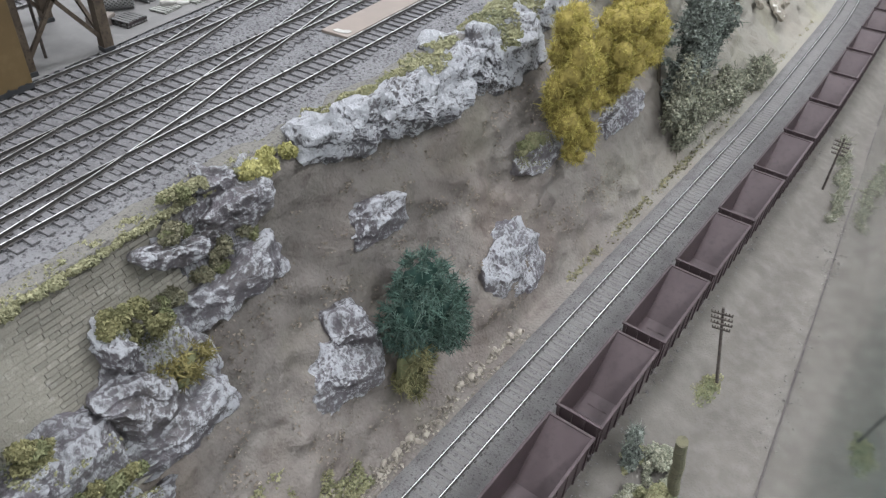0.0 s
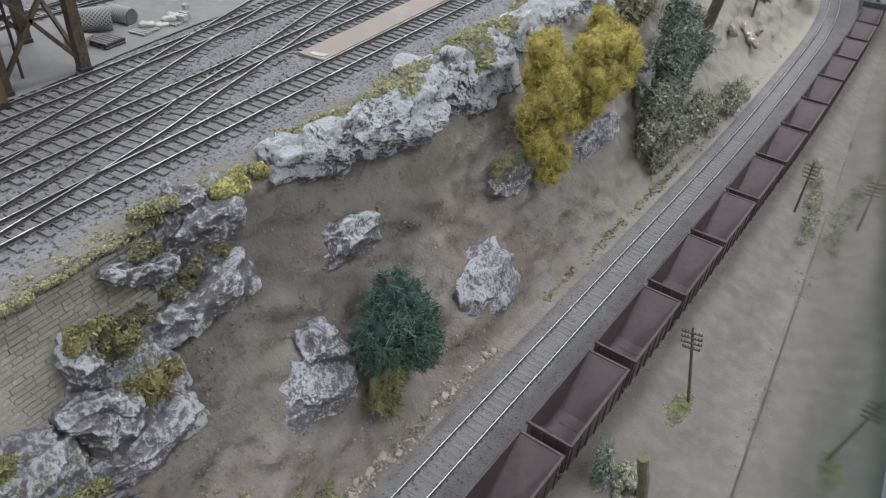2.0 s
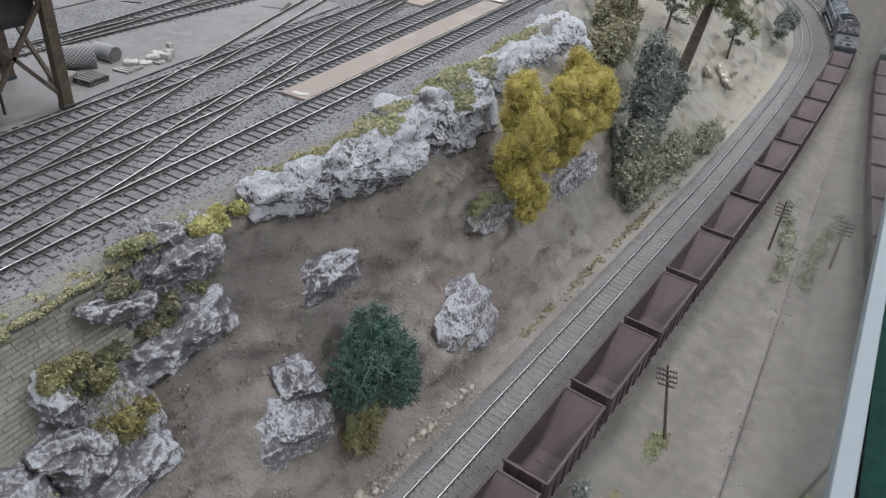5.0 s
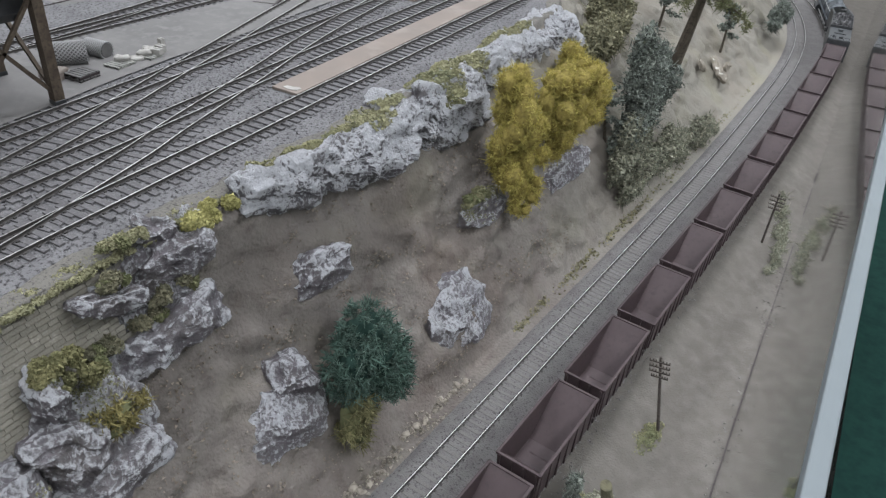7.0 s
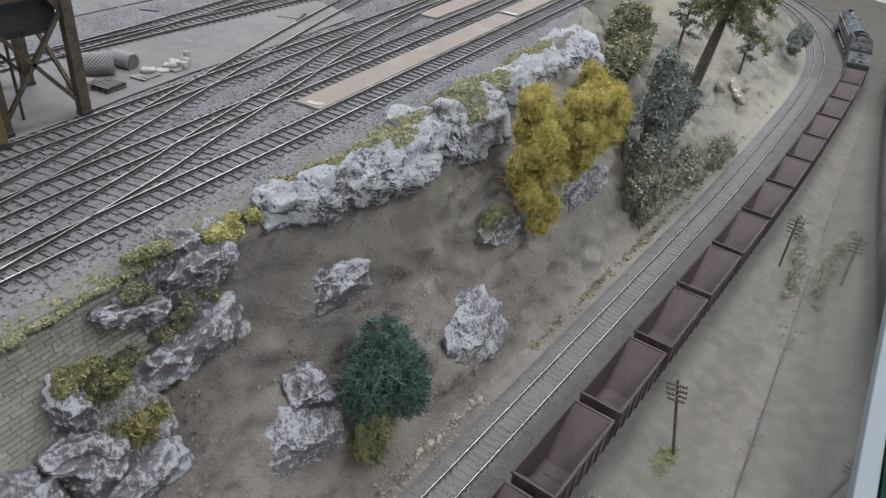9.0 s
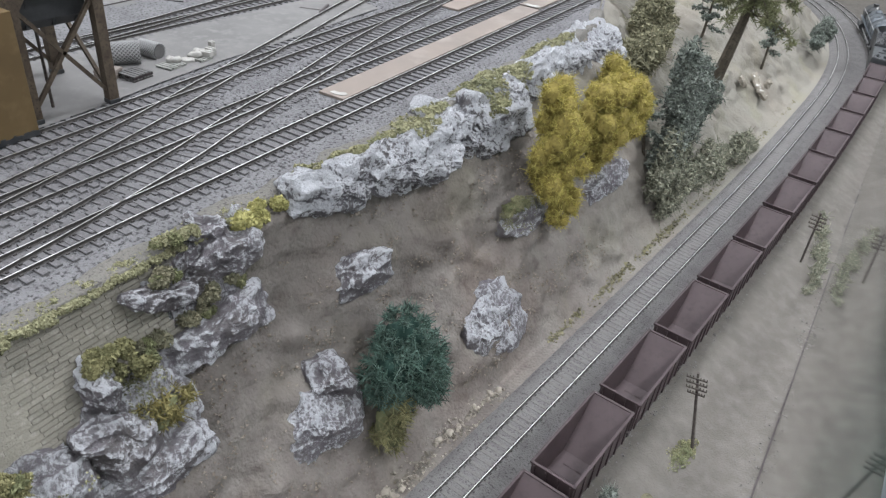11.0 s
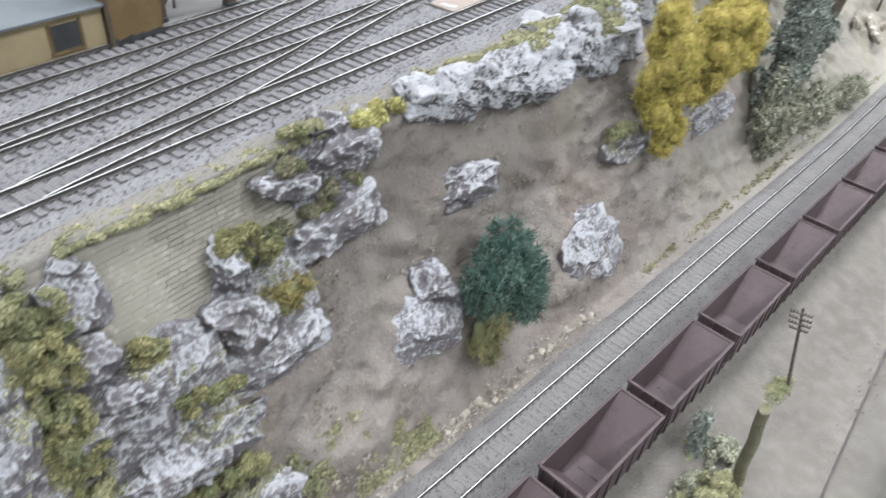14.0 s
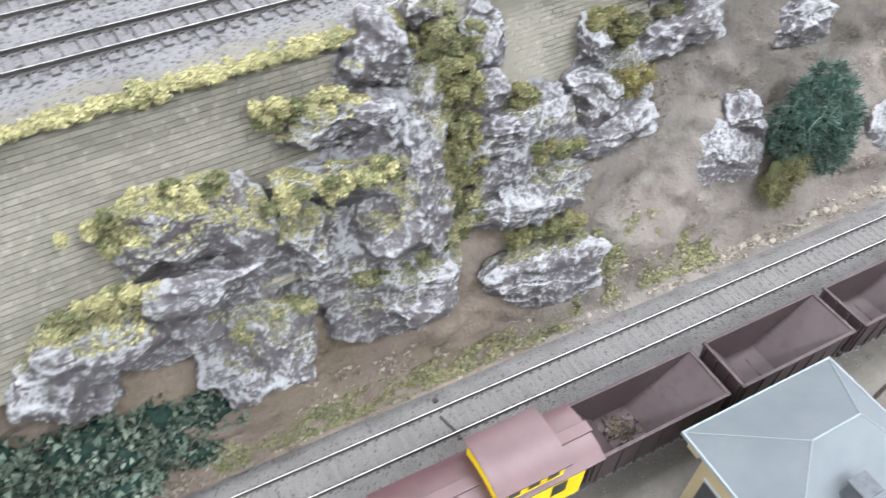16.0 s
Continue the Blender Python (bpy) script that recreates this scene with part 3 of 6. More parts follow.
def tie_mesh(length, width, material):
    """A sleeper with the spike plates that hold both rails."""
    bm = boxed(-length / 2, length / 2, -width / 2, width / 2, -1.6, 0, 0.15)
    for s in (-1, 1):
        for d in (-1.3, 1.3):
            box(bm, s * 8.25 + d - 0.5, s * 8.25 + d + 0.5, -0.75, 0.75, -0.1, 0.75, mat=1)
    bmesh.ops.scale(bm, vec=(MM, MM, MM), verts=bm.verts)
    me = bpy.data.meshes.new("sleeper")
    bm.to_mesh(me)
    bm.free()
    me.materials.append(material)
    me.materials.append(RUST)
    return me


LOWER_TIES = [tie_mesh(ln, 2.6, TIE_LOWER) for ln in (22.5, 23.5, 22.0)]
SHORT_TIES = [tie_mesh(ln, 2.6, TIE_LOWER) for ln in (21.0, 21.8, 20.6)]
YARD_TIES = [tie_mesh(ln, 3.5, TIE) for ln in (29.0, 30.5, 31.5)]


def build_track(points, z, label, first, last, meshes, pitch=6.3, drop=0.0, gauge=16.5):
    """A track along points at railhead height z; sleepers as parts from first to last along y, the rest joined."""
    t = thing("railway_track", 0, 0, 0, label, "railway track", "railway tracks")
    pts = smooth_line(points, 4.0)
    for s in (-1, 1):
        sweep_rail("rail", pts, s * gauge / 2, z, t, YARD_STEEL if z > 100 else STEEL)
    line = smooth_line(points, pitch)
    nn = normals(line)
    rng = random.Random(len(points) * 7 + int(abs(points[0][0])))
    rest_v, rest_f = [], []
    count = 0
    for i, (p, n) in enumerate(zip(line, nn)):
        turn = math.degrees(math.atan2(n.y, n.x)) + rng.uniform(-1.2, 1.2)
        zz = z - 2.12 - drop + rng.uniform(-0.1, 0.05)
        if first <= p.y <= last and count < 300:
            ob = new("sleeper", meshes[rng.randrange(3)])
            ob.parent = t
            ob.matrix_basis = pose((p.x + rng.uniform(-0.4, 0.4)) * MM, p.y * MM, zz * MM, 0, 0, turn)
            count += 1
        else:
            c, s = math.cos(radians(turn)), math.sin(radians(turn))
            b = len(rest_v)
            for dx, dy, dz in ((-14.5, -1.25, -1.6), (14.5, -1.25, -1.6), (14.5, 1.25, -1.6), (-14.5, 1.25, -1.6), (-14.5, -1.25, 0), (14.5, -1.25, 0), (14.5, 1.25, 0), (-14.5, 1.25, 0)):
                rest_v.append((p.x + c * dx - s * dy, p.y + s * dx + c * dy, zz + dz))
            for f in ((4, 5, 6, 7), (0, 1, 5, 4), (1, 2, 6, 5), (2, 3, 7, 6), (3, 0, 4, 7)):
                rest_f.append(tuple(b + k for k in f))
    if rest_v:
        tagged(raw("far_sleepers", rest_v, rest_f, meshes[0].materials[0], t), kind="stuff")
    return t


def offset_line(points, d):
    pts = smooth_line(points, 20.0)
    return [(p.x + n.x * d, p.y + n.y * d) for p, n in zip(pts, normals(pts))]


build_track(LINE, 0.0, "empty lower main track with bright rails on dark sleepers", -700, 900, LOWER_TIES)
build_track(offset_line(LINE, GAP), 0.0, "lower main track that carries the goods train", -700, 900, SHORT_TIES)


def straight(x, y, slope, y0, y1):
    return [(x + slope * (v - y), v) for v in np.linspace(y0, y1, 8)]


TRACK_A = straight(-143, -350, -0.0995, -780, 880)
TRACK_B = straight(-193, -330, -0.11, -780, 880)
TRACK_C = straight(-249, -304, -0.112, -780, 880)
TRACK_D = straight(-389, -100, -0.03, -780, 880)
LADDER_1 = [(-141.5, -375), (-147, -351), (-159, -297), (-171, -250), (-185, -200), (-198, -163), (-216, -105), (-234, -50), (-251, 0), (-268, 60), (-284, 125), (-298, 190), (-310, 260), (-317, 320)]
LADDER_2 = [(-182, -430), (-201, -326), (-218, -258), (-241, -186), (-262, -128), (-275, -92), (-296, -33), (-320, 33), (-350, 120), (-375, 200), (-395, 290), (-402, 360)]
LADDER_3 = [(-377, -420), (-383, -300), (-389, -170), (-399, -80), (-414, 10), (-432, 110), (-455, 230), (-480, 360)]
YT = YARD_Z + 2.2
build_track(TRACK_A, YT, "yard track along the brink with grey weathered sleepers", -640, 700, YARD_TIES, 7.2)
build_track(TRACK_B, YT, "middle yard track with turnouts on grey sleepers", -600, 500, YARD_TIES, 7.2)
build_track(TRACK_C, YT, "back yard track with turnouts on grey sleepers", -500, 400, YARD_TIES, 7.2)
build_track(TRACK_D, YT, "far yard track beyond the paved area", -300, 300, YARD_TIES, 7.2)
build_track(LADDER_1, YT, "curved turnout track that crosses the yard", -500, 320, YARD_TIES, 7.2, 0.3)
build_track(LADDER_2, YT, "curved turnout track that joins the back yard track", -500, 320, YARD_TIES, 7.2, 0.3)
build_track(LADDER_3, YT, "diverging far yard track", -500, 320, YARD_TIES, 7.2, 0.3)

# ---- foliage builders ----
TETRA = np.array([(1, 1, 1), (-1, -1, 1), (-1, 1, -1), (1, -1, -1)], float) * 0.8
TETRA_F = np.array([(0, 2, 1), (0, 1, 3), (0, 3, 2), (1, 2, 3)])


def grain_rows(seed, points, size, flat=1.0):
    """Small irregular crumbs at the given points."""
    rng = np.random.default_rng(seed)
    p = np.asarray(points, float)
    m = len(p)
    s = size * (0.5 + rng.random((m, 1, 1))) * (0.5 + 1.0 * rng.random((m, 4, 1)))
    q = rng.normal(size=(m, 3, 3))
    q, _ = np.linalg.qr(q)
    v = (TETRA[None] * s) @ q
    v[:, :, 2] *= flat
    v = v + p[:, None]
    f = TETRA_F[None] + (np.arange(m) * 4)[:, None, None]
    return v.reshape(-1, 3), f.reshape(-1, 3)


def sprig_rows(seed, blobs, n, arms, length, r, reach=0.4, shell=0.84):
    """Lichen: sprigs on ellipsoids, each a spray of forked, bent arms."""
    rng = np.random.default_rng(seed)
    area = np.array([b[1][0] * b[1][1] + b[1][1] * b[1][2] + b[1][0] * b[1][2] for b in blobs])
    base, out = [], []
    for (c, rad), share in zip(blobs, area / area.sum()):
        m = max(4, int(n * share))
        d = rng.normal(size=(m, 3))
        d /= np.linalg.norm(d, axis=1)[:, None]
        rad = np.array(rad)
        f = shell + (1 - shell) * rng.random(m) ** 0.7
        base.append(np.array(c) + d * rad * f[:, None])
        q = d / rad
        out.append(q / np.linalg.norm(q, axis=1)[:, None])
    base, out = np.concatenate(base), np.concatenate(out)
    base, out = np.repeat(base, arms, 0), np.repeat(out, arms, 0)
    m = len(base)
    w = out * reach + rng.normal(size=(m, 3)) * 0.6
    w /= np.linalg.norm(w, axis=1)[:, None]
    ln = (length * (0.5 + 0.7 * rng.random(m)))[:, None]
    # every second arm forks off its neighbour
    fork = np.arange(m) % 2 == 1
    root = base + rng.normal(size=(m, 3)) * 0.25 * length
    mid = root + w * ln * 0.5
    root[fork] = mid[~fork][: fork.sum()]
    bend = rng.normal(size=(m, 3)) * 0.42 * ln
    mid = root + w * ln * 0.5 + 0.5 * bend
    tip = root + w * ln + bend
    u = np.cross(w, rng.normal(size=(m, 3)))
    u /= np.linalg.norm(u, axis=1)[:, None] + 1e-9
    q = np.cross(w, u)
    ring = []
    for b, rr in ((root, 1.0), (mid, 0.9), (tip, 0.45)):
        for j in range(3):
            an = 2 * math.pi * j / 3
            ring.append(b + (u * math.cos(an) + q * math.sin(an)) * r * rr)
    v = np.stack(ring, 1).reshape(-1, 3)
    ix = (np.arange(m) * 9)[:, None]
    quad = [np.concatenate([ix + k * 3 + j, ix + k * 3 + (j + 1) % 3, ix + (k + 1) * 3 + (j + 1) % 3, ix + (k + 1) * 3 + j], 1) for k in range(2) for j in range(3)]
    return v, np.concatenate(quad, 0)


def clump_rows(seed, clumps, size, dense=1.0):
    """Crumbly turf: knobbly lumps (centre, radii) studded with crumbs, as one set of rows."""
    rng = np.random.default_rng(seed)
    bm = bmesh.new()
    for k, (c, rad) in enumerate(clumps):
        r = bmesh.ops.create_icosphere(bm, subdivisions=1, radius=1.0)
        for v in r["verts"]:
            d = v.co.normalized()
            f = 0.8 * (1 + 0.45 * noise.noise(d * 2.3 + Vector((seed * 3.7 + k * 1.9, 0, 0))))
            v.co = Vector(c) + Vector((d.x * rad[0], d.y * rad[1], d.z * rad[2])) * f
    bm.verts.index_update()
    vs = [np.array([v.co[:] for v in bm.verts])]
    fs = [tuple(v.index for v in f.verts) for f in bm.faces]
    bm.free()
    pts = []
    for c, rad in clumps:
        m = int(dense * (30 + 4.2 * (rad[0] * rad[1] + rad[1] * rad[2] + rad[0] * rad[2])))
        d = rng.normal(size=(m, 3))
        d /= np.linalg.norm(d, axis=1)[:, None]
        pts.append(np.array(c) + d * np.array(rad) * (0.70 + 0.42 * rng.random((m, 1)) ** 1.4))
    v, f = grain_rows(seed + 1, np.concatenate(pts), size)
    o = len(vs[0])
    vs.append(v)
    return np.concatenate(vs), fs + [tuple(int(i) + o for i in q) for q in f]


def blob_points(seed, blobs, n, shell=0.3):
    rng = np.random.default_rng(seed)
    out = []
    vol = np.array([b[1][0] * b[1][1] * b[1][2] for b in blobs]) ** 0.67
    for (c, rad), share in zip(blobs, vol / vol.sum()):
        m = max(6, int(n * share))
        d = rng.normal(size=(m, 3))
        d /= np.linalg.norm(d, axis=1)[:, None]
        f = shell + (1 - shell) * rng.random(m) ** 0.5
        lump = 1 + 0.22 * np.sin(3.7 * d[:, 0] + seed) * np.cos(3.1 * d[:, 1] + 2 * seed) + 0.14 * np.sin(6.0 * d[:, 2] + 4 * d[:, 1] + seed)
        out.append(np.array(c) + d * np.array(rad) * (f * lump)[:, None])
    return np.concatenate(out)


def core_blob(bm, c, rad, seed, k=0.58):
    r = bmesh.ops.create_icosphere(bm, subdivisions=3, radius=1.0)
    for v in r["verts"]:
        d = v.co.normalized()
        f = k * (1 + 0.25 * fbm(d * 2.2 + Vector((seed, 0, 0))))
        v.co = Vector(c) + Vector((d.x * rad[0], d.y * rad[1], d.z * rad[2])) * f


def lumpy(blobs, n, seed):
    """Breaks each ellipsoid into smaller clumps with gaps between them."""
    rng = random.Random(seed * 7 + 1)
    out = []
    for c, rad in blobs:
        for _ in range(n):
            d = Vector((rng.gauss(0, 1), rng.gauss(0, 1), rng.gauss(0, 1))).normalized() * rng.uniform(0.25, 0.8)
            k = rng.uniform(0.26, 0.5)
            out.append(((c[0] + d.x * rad[0], c[1] + d.y * rad[1], c[2] + d.z * rad[2]), (rad[0] * k + 1, rad[1] * k + 1, rad[2] * k + 1)))
    return out


def build_bush(name, x, y, z, blobs, material, label, category, length=5.0, r=0.4, grains=0, size=1.2, seed=1, group="", shell=0.55, trunk=None, lumps=0, core=0.58, sprigs=0, arms=12, inner=None):
    """A bush or crown of threads and crumbs on a dense core; blobs are offsets from its foot; inner: a darker core
    colour that paints shade into the gaps.
    """
    t = thing(name, x, y, z, label, category, group)
    if lumps:
        blobs = lumpy(blobs, lumps, seed)
    bm = bmesh.new()
    for k, (c, rad) in enumerate(blobs):
        core_blob(bm, c, rad, seed + k, core)
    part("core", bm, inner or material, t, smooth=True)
    if sprigs:
        v, f = sprig_rows(seed, blobs, sprigs, arms, length, r)
        raw("foliage", v, f, material, t)
    if grains:
        v, f = grain_rows(seed + 50, blob_points(seed + 9, blobs, grains, shell), size)
        raw("foliage", v, f, material, t)
    if trunk:
        part("trunk", rod(bmesh.new(), (0, 0, -4), trunk[0], trunk[1], trunk[1] * 0.7, 9), POLE, t)
    return t


def build_turf(name, pts, size, material, label, category="turf", seed=1, kind="stuff", flat=0.8):
    v, f = grain_rows(seed, pts, size, flat)
    return tagged(raw(name, v, f, material), label, category, kind=kind)


# ---- rocks on the bank ----
def scallop(p, off, tilt, bowl):
    """Broken faces: shallow bowls that meet in sharp crests."""
    dist, pts = noise.voronoi(p + off)
    best = 9.0
    for d, c in zip(dist, pts):
        n = noise.cell_vector(c * 5.7 + off)
        h = 0.5 * noise.cell(c * 7.13 + off) + tilt * (n - Vector((0.5, 0.5, 0.5))).dot(p + off - c) + bowl * d * d
        best = min(best, h)
    return best


def rock_mesh(seed, sx, sy, sz, rough=1.0, cuts=5, broken=1.0):
    """A cast plaster rock: a block cut by a few planes, with an undercut foot, bedding steps and broken faces."""
    rng = random.Random(seed * 101)
    planes = []
    for _ in range(11):
        n = Vector((rng.gauss(0.35, 1), rng.gauss(0, 0.9), rng.gauss(0.1, 0.8))).normalized()
        planes.append((n, rng.uniform(0.74, 1.05)))
    bm = bmesh.new()
    bmesh.ops.create_icosphere(bm, subdivisions=cuts, radius=1.0)
    off = Vector((seed * 13.7, seed * 7.3, seed * 3.1))
    bed = rng.uniform(9, 14)
    gone = []
    for v in bm.verts:
        # closer together on the side that faces out
        d = (v.co.normalized() + Vector((0.5, 0, 0))).normalized()
        if d.x < -0.45:
            gone.append(v)
            continue
        warp = d + 0.14 * noise.noise_vector(d * 2.1 + off)
        k = (abs(d.x) ** 4 + abs(d.y) ** 4 + abs(d.z) ** 4) ** -0.25
        for n, h in planes:
            c = warp.dot(n)
            if c > 0.05:
                k = min(k, h / c)
        p = Vector((d.x * sx, d.y * sy, d.z * sz)) * k
        lower = max(0.0, -p.z / sz)
        p.x *= 1.08 - 0.42 * lower * lower
        w = p + 2.2 * noise.noise_vector(p / 11 + off)
        step = (w.z + 0.12 * w.y) / bed + 0.8 * noise.noise(p / 21 + off)
        layer = math.floor(step)
        lip = 1.5 * (noise.cell(Vector((layer * 3.1, seed, 0.5))) - 0.3) * min(1.0, 5 * (step - layer))
        big = scallop(Vector((w.x / 17, w.y / 15, w.z / 17)), off, 0.8, 0.9)
        mid = scallop(Vector((w.x / 5.5, w.y / 4.6, w.z / 6.5)), off * 2, 0.9, 0.8)
        lump = fbm(p / 24 + off, 3)
        v.co = p * (1 + 0.10 * rough * lump) + d * rough * (4.4 * (big - 0.3) + broken * 2.0 * (mid - 0.3) + lip + broken * 0.6 * fbm(p / 2.4 + off, 2))
    bmesh.ops.delete(bm, geom=gone, context="VERTS")
    return bm


def slope_frame(x, y, z, ang):
    """Axes on the bank at a point: outward, along (turned by ang) and up the slope."""
    up = Vector((bank_x(y, z + 5) - bank_x(y, z - 5), 0, 10)).normalized()
    if z > 165:
        up = Vector((-0.15, 0, 1)).normalized()
    along = Vector((0, 1, 0))
    out = along.cross(up).normalized()
    a = radians(ang)
    y2 = along * math.cos(a) + up * math.sin(a)
    z2 = up * math.cos(a) - along * math.sin(a)
    return Matrix((out, y2, z2)).transposed().to_4x4()


ROCK_FACES = []


def build_rock(x, y, z, sy, sz, ang, sx, seed, label, rough=1.0, cuts=5):
    t = thing("rock", 0, 0, 0, label, "rock", "rocks on the bank")
    t.matrix_basis = Matrix.Translation(Vector((x, y, z)) * MM) @ slope_frame(x, y, z, ang)
    bm = rock_mesh(seed, sx, sy, sz, rough, cuts, 1.2 if label == BRINK else 0.9)
    ROCK_FACES.append((t.matrix_basis.inverted(), BVHTree.FromBMesh(bm), y, z, max(sy, sz) * 1.4))
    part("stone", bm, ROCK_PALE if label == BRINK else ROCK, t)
    return t


def rock_top(x, y, z, depth):
    """The highest rock face below a point: its height and how level it is."""
    best = None
    for inv, tree, ry, rz, r in ROCK_FACES:
        if abs(y - ry) > r:
            continue
        o = (inv @ (Vector((x, y, z)) * MM)) / MM
        hit, n, _, dist = tree.ray_cast(o, inv.to_3x3() @ Vector((0, 0, -1)), depth)
        if hit and (best is None or dist < best[0]):
            best = (dist, (inv.to_3x3().transposed() @ n).z)
    return (z - best[0], best[1]) if best else None


for i, (x, y, z, sy, sz, ang, sx, label) in enumerate(ROCKS):
    build_rock(x, y, z, sy, sz, ang, sx, i + 1, label, 0.8 if label == LONE else 1.0, 6 if sy * sz > 620 else 5)


# ---- the coursed stone wall under the yard ----
WALL_K = -0.10


def wall_x(y):
    """The top edge of the wall."""
    return -102.5 + WALL_K * (y + 345)


def build_wall():
    turn = math.degrees(math.atan(-WALL_K))
    t = thing("retaining_wall", -104.5, -345, 178, "battered olive-grey stone retaining wall with coursed blocks", "retaining wall", kind="structure", turn=turn, roll=-24.0)
    part("backing", boxed(-10, -0.5, -330, 52, -98, 0), MORTAR, t, "dark mortar behind the blocks")
    rng = random.Random(5)
    course, gap = 2.4, 0.08
    meshes = []
    for k in range(6):
        r2 = random.Random(k)
        bm = boxed(-1.6, 0, 0, 1, 0, course - gap)
        for v in bm.verts:
            if v.co.x > -0.5:
                v.co.x += r2.uniform(-0.12, 0.1)
        bmesh.ops.scale(bm, vec=(MM, MM, MM), verts=bm.verts)
        me = bpy.data.meshes.new("block")
        bm.to_mesh(me)
        bm.free()
        me.materials.append(BLOCK)
        meshes.append(me)
    rest_v, rest_f = [], []
    made = 0
    z, row = -97.6, 0
    while z < -2.6:
        y = -325 + (row % 2) * 2.6 + rng.uniform(-2, 2)
        sag = rng.uniform(-0.03, 0.03)
        while y < 47 + (20 if z > -48 else 0):
            wd = rng.uniform(4.4, 10.5)
            near = -60 < y < -8 and -56 < z < -2
            if near and made < 300:
                ob = new("block", meshes[rng.randrange(6)])
                ob.parent = t
                ob.matrix_basis = Matrix.LocRotScale((rng.uniform(-0.12, 0.1) * MM, y * MM, (z + sag) * MM), None, (1, wd - gap, 1))
                made += 1
            else:
                b = len(rest_v)
                o = rng.uniform(-0.14, 0.12) + (0.3 if rng.random() < 0.07 else 0)
                for dx, dy, dz in ((-1.4, 0, 0), (o, 0.1, 0.1), (o + rng.uniform(-0.1, 0.1), wd - gap - 0.1, 0.1), (-1.4, wd - gap, 0), (-1.4, 0, course - gap), (o, 0.1, course - gap - 0.1), (o, wd - gap - 0.1, course - gap - 0.1), (-1.4, wd - gap, course - gap)):
                    rest_v.append((dx, y + dy, z + dz + sag))
                for f in ((1, 2, 6, 5), (0, 1, 5, 4), (2, 3, 7, 6), (4, 5, 6, 7), (0, 3, 2, 1)):
                    rest_f.append(tuple(b + i for i in f))
            y += wd
        z += course
        row += 1
    tagged(raw("far_blocks", rest_v, rest_f, BLOCK, t), kind="stuff")


build_wall()

# ---- telegraph poles ----
def build_pole(x, y, z, height, lean=0.0, tip=0.0, turn=0.0):
    t = thing("telegraph_pole", x, y, z, "dark wooden telegraph pole with four crossarms and insulators", "telegraph pole", "telegraph poles beside the line", roll=lean, tip=tip, turn=turn)
    part("post", rod(bmesh.new(), (0, 0, -6), (0, 0, height), 1.25, 0.95, 10), POLE, t)
    for k in range(4):
        zc = height - 4 - k * 4.2
        w = 7.2 if k < 3 else 6.0
        arm = part("crossarm", boxed(-w, w, -1.9, -0.9, zc - 0.5, zc + 0.5, 0.1), POLE, t)
        for s in (-1, 1):
            for f in (0.35, 0.65, 0.95):
                part("insulator", rod(bmesh.new(), (s * f * w, -1.4, zc + 0.5), (s * f * w, -1.4, zc + 1.9), 0.45, 0.35, 6), POLE, arm)
    for k in range(3):
        part("step", rod(bmesh.new(), (-1.6, 0, 12 + 7 * k), (1.6, 0, 12 + 7 * k), 0.3, None, 5), POLE, t)


build_pole(102, -12, -14, 68, lean=-12)
build_pole(91, 300, -17, 64)
build_pole(97, 640, -14, 74)
build_pole(94, -236, -14, 62, tip=-10)


